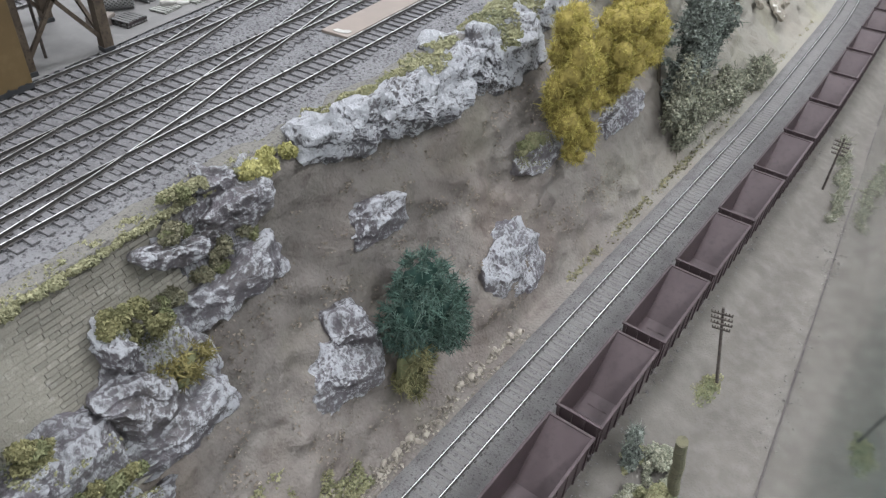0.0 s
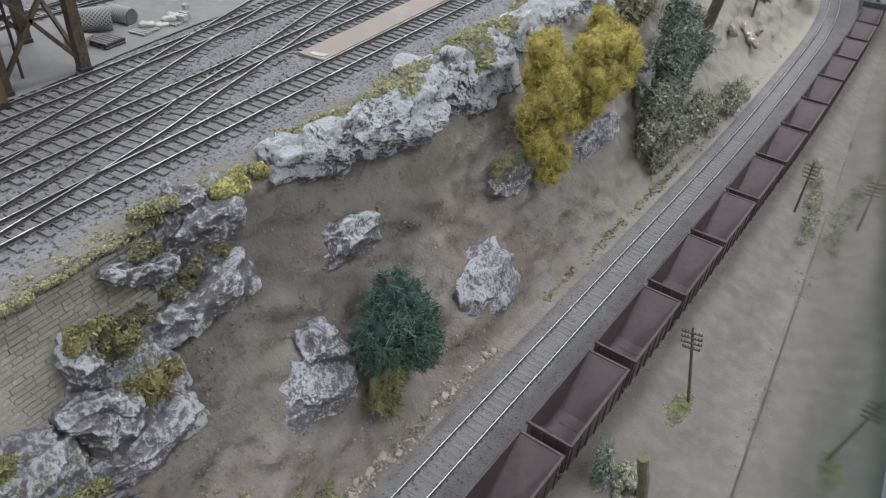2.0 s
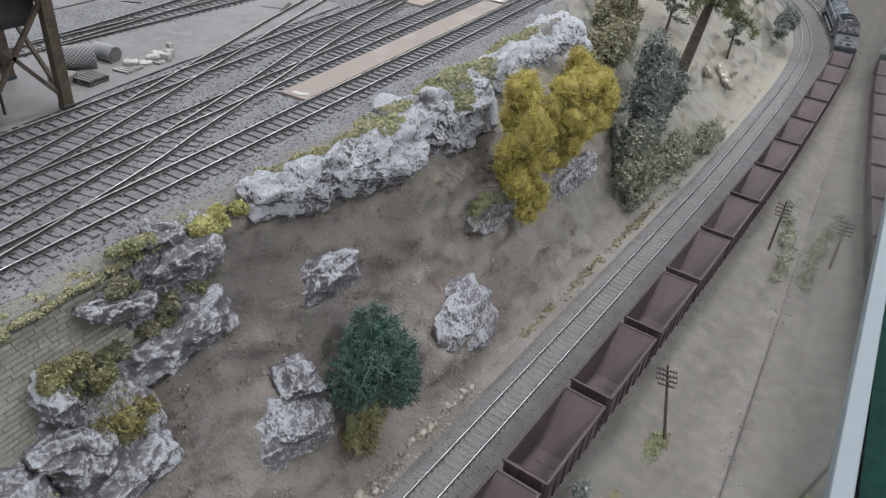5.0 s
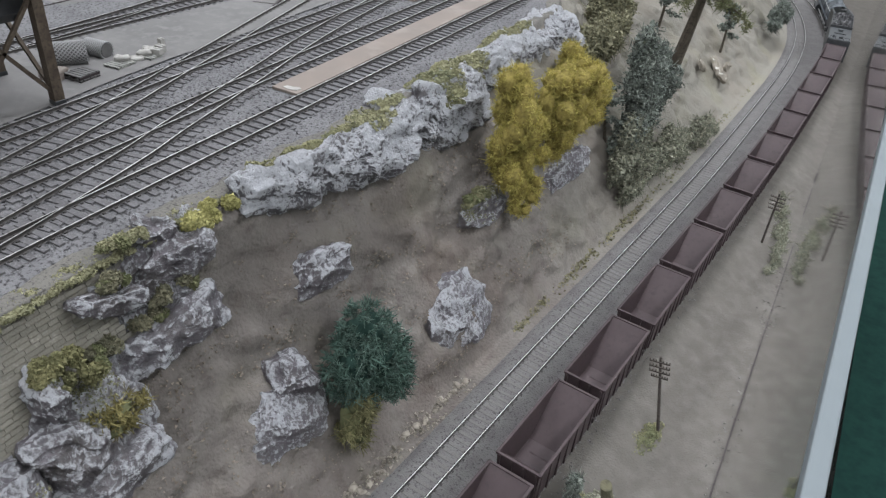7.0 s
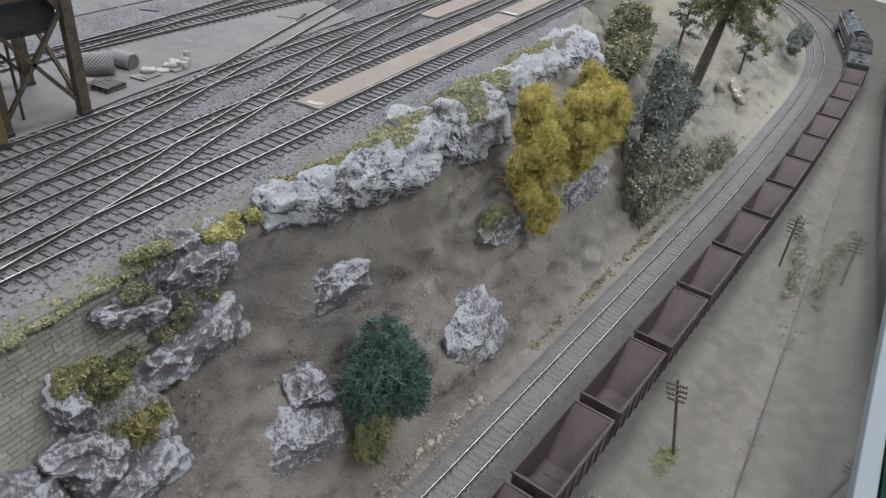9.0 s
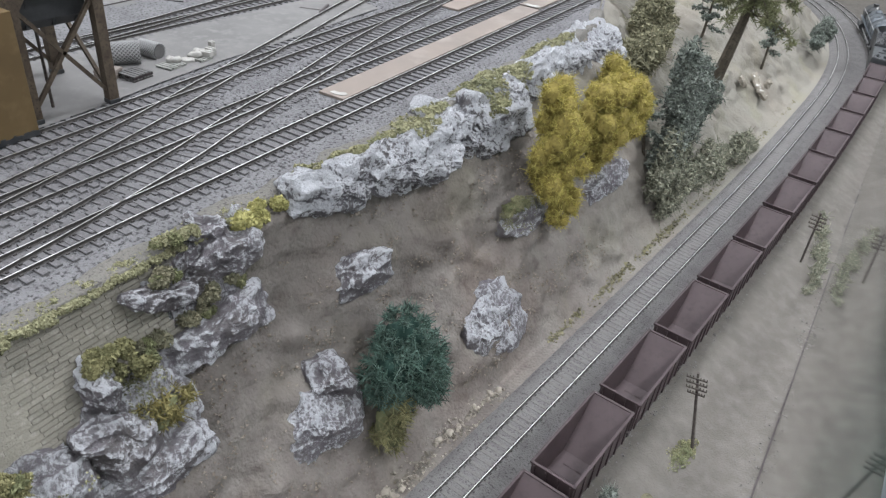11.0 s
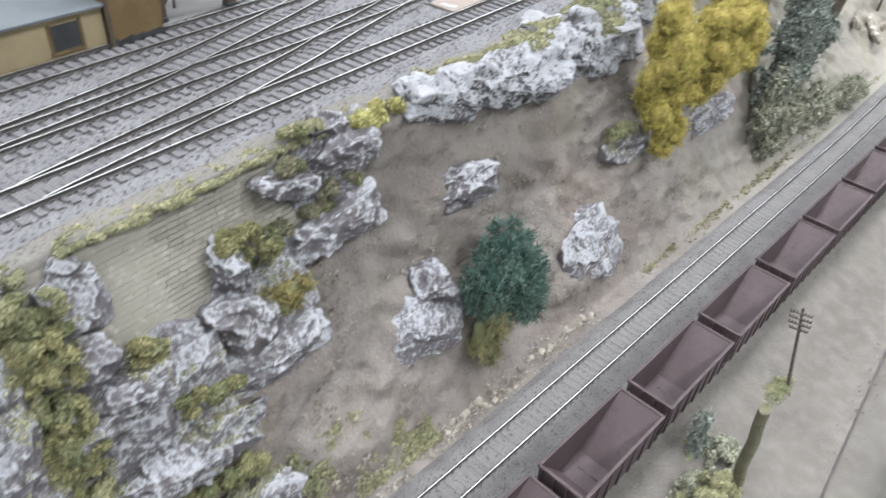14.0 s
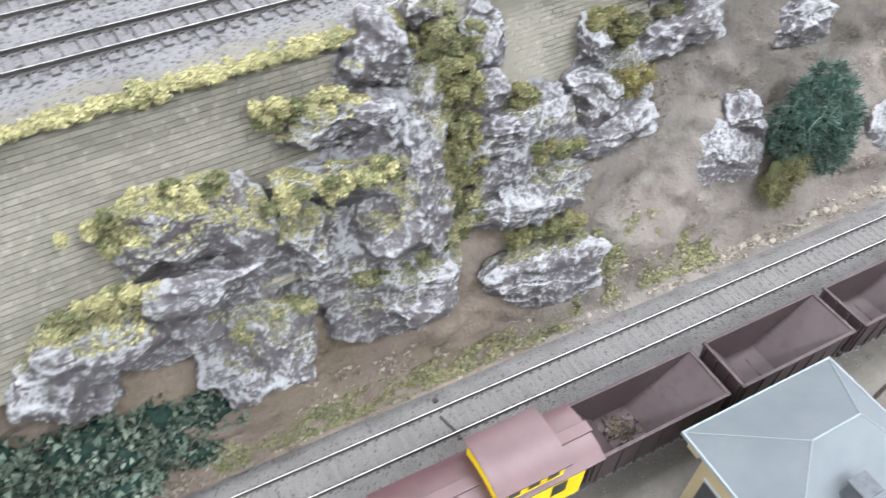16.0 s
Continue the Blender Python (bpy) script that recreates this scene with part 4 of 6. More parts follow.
# ---- wagons ----
def build_wagon():
    L, W, H0, H1 = 78.0, 29.0, 13.0, 39.0
    t = thing("hopper_wagon", 0, 0, 0, "empty oxide-red open hopper wagon on the lower track", "wagon", "wagons of the goods train")
    # the open body: outer sides, and sloped floors inside
    bm = bmesh.new()
    hl, hw = L / 2, W / 2
    th = 0.9
    outer = [(-hw, -hl), (hw, -hl), (hw, hl), (-hw, hl)]
    bot = [bm.verts.new((x * 0.94, y * 0.97, H0)) for x, y in outer]
    top = [bm.verts.new((x, y, H1)) for x, y in outer]
    inn = [bm.verts.new((x - math.copysign(th, x), y - math.copysign(th, y), H1)) for x, y in outer]
    pit = [bm.verts.new((x * 0.86, math.copysign(10, y) - 8, H0 + 3)) for x, y in outer]
    for i in range(4):
        j = (i + 1) % 4
        bm.faces.new((bot[i], bot[j], top[j], top[i]))
        bm.faces.new((top[i], top[j], inn[j], inn[i]))
        bm.faces.new((inn[i], inn[j], pit[j], pit[i]))
    bm.faces.new(pit)
    bm.faces.new(list(reversed(bot)))
    part("body", bm, CAR, t)
    bm = bmesh.new()
    for s in (-1, 1):
        box(bm, s * hw - 0.9, s * hw + 0.9, -hl - 0.6, hl + 0.6, H1 - 0.9, H1 + 0.7, 0.2)
        box(bm, -hw - 0.6, hw + 0.6, s * hl - 0.9, s * hl + 0.9, H1 - 0.9, H1 + 0.7, 0.2)
    part("rim", bm, CAR, t)
    for s in (-1, 1):
        for k in range(7):
            y = -hl + 4 + k * (L - 8) / 6
            part("rib", boxed(s * hw - (0.9 if s > 0 else 0.35), s * hw + (0.35 if s > 0 else 0.9), y - 0.7, y + 0.7, H0 + 0.5, H1 - 0.8, 0.2), CAR, t)
        for k in range(4):
            x = -hw + 2 + k * (W - 4) / 3
            part("end_rib", boxed(x - 0.7, x + 0.7, s * hl - (0.2 if s > 0 else 1.2), s * hl + (1.2 if s > 0 else 0.2), H0 + 1, H1 - 1, 0.2), CAR, t)
        part("end_sill", boxed(-hw + 1, hw - 1, s * (hl + 1.5) - 1.8, s * (hl + 1.5) + 1.8, H0 - 3, H0 + 1, 0.3), CAR_DARK, t)
        part("coupler", boxed(-1.3, 1.3, s * (hl + 3.4) - 2.0, s * (hl + 3.4) + 2.0, H0 - 4.5, H0 - 2, 0.4), CAR_DARK, t)
        bogie = part("bogie", boxed(-10.5, 10.5, s * (hl - 16) - 11, s * (hl - 16) + 11, 3.5, 8.5, 0.5), CAR_DARK, t)
        for d in (-7, 7):
            for sx in (-1, 1):
                part("wheel", rod(bmesh.new(), (sx * 7.2, s * (hl - 16) + d, 5), (sx * 9.2, s * (hl - 16) + d, 5), 5.0, None, 16), CAR_DARK, bogie)
    part("underframe", boxed(-8, 8, -hl + 2, hl - 2, 8.5, H0 + 0.2, 0.3), CAR_DARK, t)
    bm = bmesh.new()
    rod(bm, (-6.5, -8, H0 + 1.2), (6.5, -8, H0 + 1.2), 2.0, None, 10)
    part("cross_ridge", bm, CAR, t, smooth=True)
    return t


PITCH = 87.5
TRAIN = smooth_line(offset_line(LINE, GAP), 1.0)
Y_INDEX = {round(p.y): i for i, p in enumerate(TRAIN)}


def on_train_line(s):
    """The pose of a vehicle whose middle is s millimetres along the line from y = 0."""
    i = min(max(int(round(s)) + Y_INDEX[0], 20), len(TRAIN) - 21)
    a, b = TRAIN[i - 20], TRAIN[i + 20]
    mid = (a + b) / 2
    turn = math.degrees(math.atan2(-(b.x - a.x), b.y - a.y))
    return pose(mid.x * MM, mid.y * MM, 0, 0, 0, turn)


CABOOSE_S = -452.0
FIRST_S = CABOOSE_S + 88
N_WAGONS = 15
wagon = build_wagon()
wagon.matrix_basis = on_train_line(FIRST_S)
for k in range(1, N_WAGONS):
    copy_thing(wagon, on_train_line(FIRST_S + PITCH * k))

rng0 = np.random.default_rng(71)
pts = np.stack([rng0.normal(-2, 4.6, 110), rng0.normal(-9, 6.5, 110), 16.4 + 1.2 * rng0.random(110) ** 2], 1)
t = thing("rubbish", 0, 0, 0, "heap of brown crumbs lying in an empty wagon", "rubbish")
v, f = grain_rows(72, pts, 0.95)
tagged(raw("debris", v, f, TIMBER, t), kind="stuff")
t.matrix_basis = on_train_line(FIRST_S)

# ---- the caboose at the end of the train ----
def build_caboose(m):
    t = thing("caboose", 0, 0, 0, "yellow caboose with an oxide-red roof and cupola", "caboose")
    L, W = 104.0, 31.0
    hl, hw = L / 2, W / 2
    part("body", boxed(-hw + 1.5, hw - 1.5, -hl + 8, hl - 8, 11, 39, 0.4), CHROME_Y, t, "bright yellow sides")

    def curved_roof(w, y0, y1, z0, rise, th):
        bm = bmesh.new()
        n = 30
        rows = []
        for y in (y0, y1):
            up, lo = [], []
            for k in range(n + 1):
                a = -1 + 2 * k / n
                z = z0 + rise * (1 - a * a)
                up.append(bm.verts.new((a * w, y, z + th)))
                lo.append(bm.verts.new((a * w, y, z)))
            rows.append((up, lo))
        (u0, l0), (u1, l1) = rows
        for k in range(n):
            bm.faces.new((u0[k], u0[k + 1], u1[k + 1], u1[k]))
            bm.faces.new((l0[k + 1], l0[k], l1[k], l1[k + 1]))
            bm.faces.new((u0[k + 1], u0[k], l0[k], l0[k + 1]))
            bm.faces.new((u1[k], u1[k + 1], l1[k + 1], l1[k]))
        for k in (0, n):
            bm.faces.new((u0[k], u1[k], l1[k], l0[k]))
        bmesh.ops.recalc_face_normals(bm, faces=bm.faces)
        return bm

    part("roof", curved_roof(hw + 0.6, -hl, hl, 39, 3.2, 0.9), MAROON, t, "dull oxide-red roof")
    cup = part("cupola", boxed(-hw + 1.6, hw - 1.6, -4, 30, 39.5, 51, 0.4), CHROME_Y, t, "yellow cupola walls")
    part("cupola_roof", curved_roof(hw + 0.2, -5.5, 31.5, 51, 2.4, 0.9), MAROON, cup, "dull oxide-red roof")
    for s in (-1, 1):
        for k in (4, 14, 24):
            part("window", boxed(s * (hw - 1.55) - 0.2, s * (hw - 1.55) + 0.2, k - 3, k + 3, 43, 49), BLACK, cup, "dark window")
        for k in (-30, 0, 30):
            part("window", boxed(s * (hw - 1.45) - 0.2, s * (hw - 1.45) + 0.2, k - 4, k + 4, 22, 32), BLACK, t, "dark window")
        part("end_platform", boxed(-hw + 2, hw - 2, s * (hl - 4.5) - 4.5, s * (hl - 4.5) + 4.5, 9.5, 11.5, 0.3), BLACK, t)
        for x in (-hw + 3, hw - 3):
            part("railing", rod(bmesh.new(), (x, s * (hl - 1), 11), (x, s * (hl - 1), 25), 0.4, None, 6), CHROME_Y, t)
        part("railing", rod(bmesh.new(), (-hw + 3, s * (hl - 1), 24), (hw - 3, s * (hl - 1), 24), 0.4, None, 6), CHROME_Y, t)
        part("coupler", boxed(-1.3, 1.3, s * (hl + 1.2) - 2.4, s * (hl + 1.2) + 2.4, 8.5, 11, 0.4), CAR_DARK, t)
        bogie = part("bogie", boxed(-10, 10, s * 32 - 12, s * 32 + 12, 3.5, 8.5, 0.5), CAR_DARK, t)
        for d in (-8, 8):
            for sx in (-1, 1):
                part("wheel", rod(bmesh.new(), (sx * 7.2, s * 32 + d, 5), (sx * 9.2, s * 32 + d, 5), 5.0, None, 16), CAR_DARK, bogie)
    part("underframe", boxed(-9, 9, -hl + 4, hl - 4, 8.5, 11.2, 0.3), CAR_DARK, t)
    part("chimney_pipe", rod(bmesh.new(), (6, -30, 40), (6, -30, 48), 1.2, None, 10), BLACK, t)
    part("roof_walk", boxed(-3, 3, -hl - 1, -6, 43.2, 44.0, 0.2), MAROON, t)
    part("roof_walk", boxed(-3, 3, 32, hl + 1, 43.2, 44.0, 0.2), MAROON, t)
    t.matrix_basis = m
    return t


build_caboose(on_train_line(CABOOSE_S))


# ---- the steam engine and its tender ----
def build_tender(m):
    t = thing("tender", 0, 0, 0, "black steam engine tender with grey deck and a coal load", "tender")
    L, W, H = 158.0, 34.0, 46.0
    hl, hw = L / 2, W / 2
    part("tank", boxed(-hw, hw, -hl, hl, 12, H, 0.8), BLACK, t, "gloss black tank sides")
    part("deck", boxed(-hw + 0.8, hw - 0.8, -hl + 0.8, -6, H, H + 0.5, 0.1), DECK_GREY, t, "grey deck plate")
    for s in (-1, 1):
        part("coal_board", boxed(s * (hw - 0.7) - 0.6, s * (hw - 0.7) + 0.6, -4, hl, H, H + 4.5, 0.2), BLACK, t)
    part("coal_board", boxed(-hw + 0.6, hw - 0.6, -5, -3.4, H, H + 4.5, 0.2), BLACK, t)
    rng = np.random.default_rng(3)
    pts = np.stack([rng.uniform(-hw + 2, hw - 2, 900), rng.uniform(-2, hl - 2, 900), np.zeros(900)], 1)
    pts[:, 2] = H + 1.5 + 4.2 * (1 - (pts[:, 0] / hw) ** 2) * (0.75 + 0.25 * np.sin(pts[:, 1] / 9)) + rng.uniform(-0.5, 0.8, 900)
    v, f = grain_rows(4, pts, 1.5)
    tagged(raw("coal", v, f, COAL, t, "heap of black coal lumps"), kind="stuff")
    part("coal_bed", boxed(-hw + 1.2, hw - 1.2, -3, hl - 0.6, H, H + 2.2), COAL, t)
    part("water_hatch", rod(bmesh.new(), (0, -26, H), (0, -26, H + 3.2), 4.2, 3.8, 20), DECK_GREY, t)
    part("hatch_lid", rod(bmesh.new(), (0, -26, H + 3.2), (0, -26, H + 4.0), 4.6, 4.2, 20), DECK_GREY, t)
    part("foot_board", boxed(-9, 9, -45, -42, H + 0.5, H + 1.7, 0.2), BLACK, t)
    part("lamp", rod(bmesh.new(), (-9, -hl + 9, H), (-9, -hl + 9, H + 4.5), 2.0, 1.6, 12), DECK_GREY, t)
    part("lamp", boxed(-1, 5, -hl + 6, -hl + 10, H, H + 4, 0.4), BLACK, t)
    for s in (-1, 1):
        bm = bmesh.new()
        for a, b in (((s * 14, -hl + 2, H), (s * 14, -hl + 2, H + 4)), ((s * 14, -hl + 2, H + 4), (s * 6, -hl + 2, H + 4)), ((s * 6, -hl + 2, H + 4), (s * 6, -hl + 2, H))):
            rod(bm, a, b, 0.4, None, 6)
        part("grab_rail", bm, BLACK, t)
        part("coupler", boxed(-1.3, 1.3, s * (hl + 2) - 2, s * (hl + 2) + 2, 8.5, 11, 0.4), CAR_DARK, t)
        bogie = part("bogie", boxed(-10, 10, s * 44 - 22, s * 44 + 22, 3.5, 10, 0.5), CAR_DARK, t)
        for d in (-15, 0, 15):
            for sx in (-1, 1):
                part("wheel", rod(bmesh.new(), (sx * 7.2, s * 44 + d, 5.5), (sx * 9.2, s * 44 + d, 5.5), 5.5, None, 16), CAR_DARK, bogie)
    t.matrix_basis = m
    return t


def build_engine(m):
    t = thing("steam_engine", 0, 0, 0, "large dark grey steam engine with domes and a cab", "steam engine")
    z = 34.0

    def barrel(y0, y1, r0, r1, name, material, seg=28):
        return part(name, rod(bmesh.new(), (0, y0, z), (0, y1, z), r0, r1, seg), material, t, smooth=True)

    barrel(-72, -20, 17.5, 17.0, "firebox", ENGINE_GREY)
    barrel(-20, 60, 17.0, 15.5, "boiler", ENGINE_GREY)
    barrel(60, 112, 15.0, 15.0, "smokebox", BLACK)
    barrel(112, 116, 15.0, 11.0, "smokebox_door", ENGINE_GREY)
    for y in (-45, -20, 5, 30, 60, 86):
        part("boiler_band", rod(bmesh.new(), (0, y - 0.7, z), (0, y + 0.7, z), 17.6 - max(0, y + 20) * 0.02, None, 28), BLACK, t)
    # the cab with its bowed roof
    cab = part("cab", boxed(-17, 17, -112, -72, 20, 48, 0.6), BLACK, t)
    bm = bmesh.new()
    n = 10
    rows = []
    for y in (-116, -70):
        rows.append([bm.verts.new((17.8 * math.sin(a), y, 40 + 12.5 * math.cos(a))) for a in np.linspace(-1.45, 1.45, n)])
    for k in range(n - 1):
        bm.faces.new((rows[0][k], rows[0][k + 1], rows[1][k + 1], rows[1][k]))
    bmesh.ops.solidify(bm, geom=list(bm.faces), thickness=0.8)
    part("cab_roof", bm, ENGINE_GREY, cab, "dark grey bowed roof", smooth=True)
    part("roof_hatch", boxed(-5, 5, -100, -92, 52, 53.2, 0.3), BLACK, cab)
    for y, r, h, name in ((-38, 6.5, 5.5, "sand_dome"), (-2, 6.0, 5.5, "steam_dome"), (38, 6.5, 5.0, "sand_dome")):
        bm = bmesh.new()
        bmesh.ops.create_uvsphere(bm, u_segments=20, v_segments=10, radius=1.0, matrix=Matrix.Translation((0, y, z + 15.5)) @ Matrix.Diagonal((r, r * 1.3, h, 1)))
        part(name, bm, ENGINE_GREY, t, smooth=True)
    part("chimney", rod(bmesh.new(), (0, 92, z + 13), (0, 92, z + 20), 4.2, 5.0, 18), BLACK, t)
    part("headlamp", rod(bmesh.new(), (0, 112, z + 12), (0, 117, z + 12), 3.0, None, 14), BLACK, t)
    part("bell", rod(bmesh.new(), (0, 70, z + 15), (0, 70, z + 19), 2.2, 1.2, 12), STEEL, t)
    for s in (-1, 1):
        part("running_board", boxed(s * 15 - 3, s * 15 + 3, -72, 112, 25, 26.2, 0.2), ENGINE_GREY, t)
        part("hand_rail", rod(bmesh.new(), (s * 16.4, -70, z + 6), (s * 15.4, 108, z + 6), 0.45, None, 6), STEEL, t)
        part("cylinder", rod(bmesh.new(), (s * 14, 70, 13), (s * 14, 100, 13), 6.0, None, 16), BLACK, t)
        part("main_rod", boxed(s * 13 - 0.7, s * 13 + 0.7, -40, 70, 9.5, 11.5, 0.2), STEEL, t)
        for y in (-48, -20, 8, 36):
            wheel = part("driving_wheel", rod(bmesh.new(), (s * 7.4, y, 11), (s * 9.6, y, 11), 11.0, None, 24), BLACK, t)
            part("crank_pin", rod(bmesh.new(), (s * 9.6, y, 7), (s * 13.4, y, 7), 1.2, None, 8), STEEL, wheel)
        for y in (88, 104, -78, -96):
            part("carrying_wheel", rod(bmesh.new(), (s * 7.4, y, 6), (s * 9.6, y, 6), 6.0, None, 18), BLACK, t)
        part("pump", rod(bmesh.new(), (s * 13, 56, 36), (s * 13, 56, 46), 2.6, None, 10), BLACK, t)
    part("frame", boxed(-7, 7, -112, 116, 9, 20, 0.4), BLACK, t)
    part("pilot", boxed(-13, 13, 116, 122, 3, 14, 1.0), BLACK, t)
    t.matrix_basis = m
    return t


TENDER_S = FIRST_S + PITCH * (N_WAGONS - 1) + 44 + 79 + 4
build_tender(on_train_line(TENDER_S))
build_engine(on_train_line(TENDER_S + 79 + 118))

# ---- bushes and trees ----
# bush cores in near-black green: shade of the gaps put into the colour
GAP_SHADE = mat("foliage_gap_shade", (0.016, 0.034, 0.028), 0.95, vary=(0.030, 0.056, 0.046), scale=200, spec=0.1)
DULL = mat("dull_green_leaf", (0.062, 0.088, 0.070), 0.9, vary=(0.135, 0.160, 0.128), scale=110, vary2=(0.030, 0.046, 0.038), scale2=260, spec=0.15, island=0.6)
build_bush("bush", -58, -155, 16, [((2, -6, 50), (17, 22, 24)), ((2, 4, 68), (16, 20, 22)), ((8, 14, 46), (15, 20, 26)), ((8, -12, 60), (13, 16, 17)), ((12, 4, 58), (12, 15, 15)), ((11, 20, 28), (12, 15, 17)), ((8, 4, 34), (12, 15, 14))], LEAF, "dense dark green lichen bush on the earth bank", "bush", sprigs=620, arms=20, length=3.6, r=0.36, seed=3, core=0.70, inner=GAP_SHADE)
build_bush("bush", -50, -172, 8, [((0, 0, 24), (8, 10, 18)), ((3, 3, 40), (8, 10, 10)), ((4, 4, 12), (7, 10, 10)), ((5, 10, 30), (6, 8, 12))], OLIVE, "small olive lichen bush beside the green bush", "bush", sprigs=85, arms=18, length=3.8, r=0.36, seed=4, core=0.74, inner=MOSS)
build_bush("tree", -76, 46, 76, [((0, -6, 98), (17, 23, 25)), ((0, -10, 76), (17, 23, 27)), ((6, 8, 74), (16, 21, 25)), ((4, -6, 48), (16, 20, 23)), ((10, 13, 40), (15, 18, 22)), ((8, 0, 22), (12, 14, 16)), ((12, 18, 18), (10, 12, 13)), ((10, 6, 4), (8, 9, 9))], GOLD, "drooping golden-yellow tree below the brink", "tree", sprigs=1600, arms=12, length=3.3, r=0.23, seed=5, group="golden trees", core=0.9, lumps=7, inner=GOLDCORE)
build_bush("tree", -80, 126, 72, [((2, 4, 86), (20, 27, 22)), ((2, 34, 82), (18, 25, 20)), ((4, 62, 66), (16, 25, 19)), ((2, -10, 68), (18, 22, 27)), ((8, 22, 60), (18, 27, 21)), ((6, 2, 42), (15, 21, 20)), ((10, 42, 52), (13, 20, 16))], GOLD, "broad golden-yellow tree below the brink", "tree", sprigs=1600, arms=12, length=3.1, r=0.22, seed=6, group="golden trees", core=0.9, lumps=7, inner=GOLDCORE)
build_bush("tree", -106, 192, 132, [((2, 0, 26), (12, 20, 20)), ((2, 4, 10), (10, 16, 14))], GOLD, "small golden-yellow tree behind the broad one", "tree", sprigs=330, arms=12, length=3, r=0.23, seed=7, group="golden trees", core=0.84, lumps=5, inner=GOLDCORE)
build_bush("bush", -82, -300, 117, [((4, 0, 8), (7, 15, 5)), ((8, -4, 3), (6, 9, 4))], TWIG, "tangled ochre twig bush caught between the crags", "bush", sprigs=90, arms=14, length=3.6, r=0.34, seed=8, core=0.6, inner=MOSS)
for name, x, y, z, a, u, m, label, seed in (("bush", -92, -314, 154, 12, 7, OLIVE, "small olive bush on the crag", 9), ("bush", -112, -212, 174, 18, 8, LEMON, "bright yellow-green tuft on the brink", 10)):
    t = thing(name, x, y, z, label, "bush")
    jit = random.Random(seed)
    v, f = clump_rows(seed, [((2 + jit.uniform(-3, 4), jit.uniform(-0.8, 0.8) * a, 4 + jit.uniform(-0.8, 0.6) * u), (jit.uniform(2.5, 4.5), jit.uniform(2.6, 5.0), jit.uniform(2.2, 4.0))) for _ in range(20)], 0.62, 1.5)
    raw("foliage", v, f, m, t)
build_bush("bush", -46, -622, -6, [((0, 0, 32), (24, 60, 40)), ((6, 48, 24), (20, 40, 30)), ((2, -40, 32), (24, 46, 40)), ((14, 20, 28), (18, 34, 26))], DULL, "dull green leafy bush at the foot of the crags", "bush", grains=17000, size=1.1, seed=11, shell=0.75, core=0.7, lumps=13, inner=GAP_SHADE)
# the far wooded slope
SHRUBS = [
    ("bush", -46, 276, 0, [((-4, -14, 60), (15, 44, 36)), ((0, 16, 30), (15, 44, 32)), ((2, -8, 22), (12, 30, 24))], SAGE, "grey-green shrub at the foot of the wooded slope", 2600, 1.7),
    ("bush", -42, 368, -6, [((0, -10, 38), (14, 44, 32)), ((0, 30, 24), (13, 42, 24))], SAGE, "grey-green shrub at the foot of the wooded slope", 2200, 1.7),
    ("bush", -39, 470, -8, [((0, 0, 18), (12, 44, 22)), ((0, 46, 10), (9, 36, 13))], SAGE, "low grey-green shrub at the foot of the wooded slope", 1500, 1.7),
]
FAR_TREES = [
    ("tree", -64, 292, 24, [((0, 0, 56), (20, 42, 36)), ((-6, 14, 96), (18, 40, 34)), ((4, -16, 30), (16, 30, 28)), ((-8, 2, 128), (14, 28, 24))], PINE, "dark blue-green tree on the wooded slope", 4200, 1.7),
    ("tree", -76, 385, 32, [((0, 0, 46), (18, 40, 34)), ((-4, -10, 82), (15, 34, 28))], PINE, "dark blue-green tree on the wooded slope", 3000, 1.7),
    ("bush", -134, 322, 110, [((0, -4, 30), (20, 44, 30)), ((0, 40, 22), (18, 36, 26)), ((4, -24, 10), (14, 26, 18))], OLIVESAGE, "olive-grey bush at the end of the brink", 3400, 1.8),
    ("bush", -168, 420, 122, [((0, 0, 30), (22, 46, 34))], OLIVESAGE, "olive-grey bush on the upper slope", 2200, 1.9),
    ("bush", -76, 970, 22, [((0, 0, 22), (18, 40, 26))], PINE, "dark bush beside the far curve", 1500, 2.2),
]
for i, (name, x, y, z, blobs, m, label, n, size) in enumerate(SHRUBS + FAR_TREES):
    build_bush(name, x, y, z, blobs, m, label, name, sprigs=n // 14, arms=8, length=6.5, r=0.38, grains=int(n * 2.6), size=size * 0.72, seed=20 + i, group="wooded slope", shell=0.55, lumps=15, core=0.42, trunk=((2, 3, 60), 2.6) if name == "tree" else None)


BARK_MOSS = mat("mossy_bark", (0.105, 0.098, 0.062), 0.9, vary=(0.14, 0.132, 0.085), scale=70, vary2=(0.065, 0.060, 0.040), scale2=300, bump=0.6)
BARK = mat("brown_bark", (0.070, 0.058, 0.044), 0.9, vary=(0.10, 0.086, 0.066), scale=90, vary2=(0.045, 0.037, 0.029), scale2=400, bump=0.5)


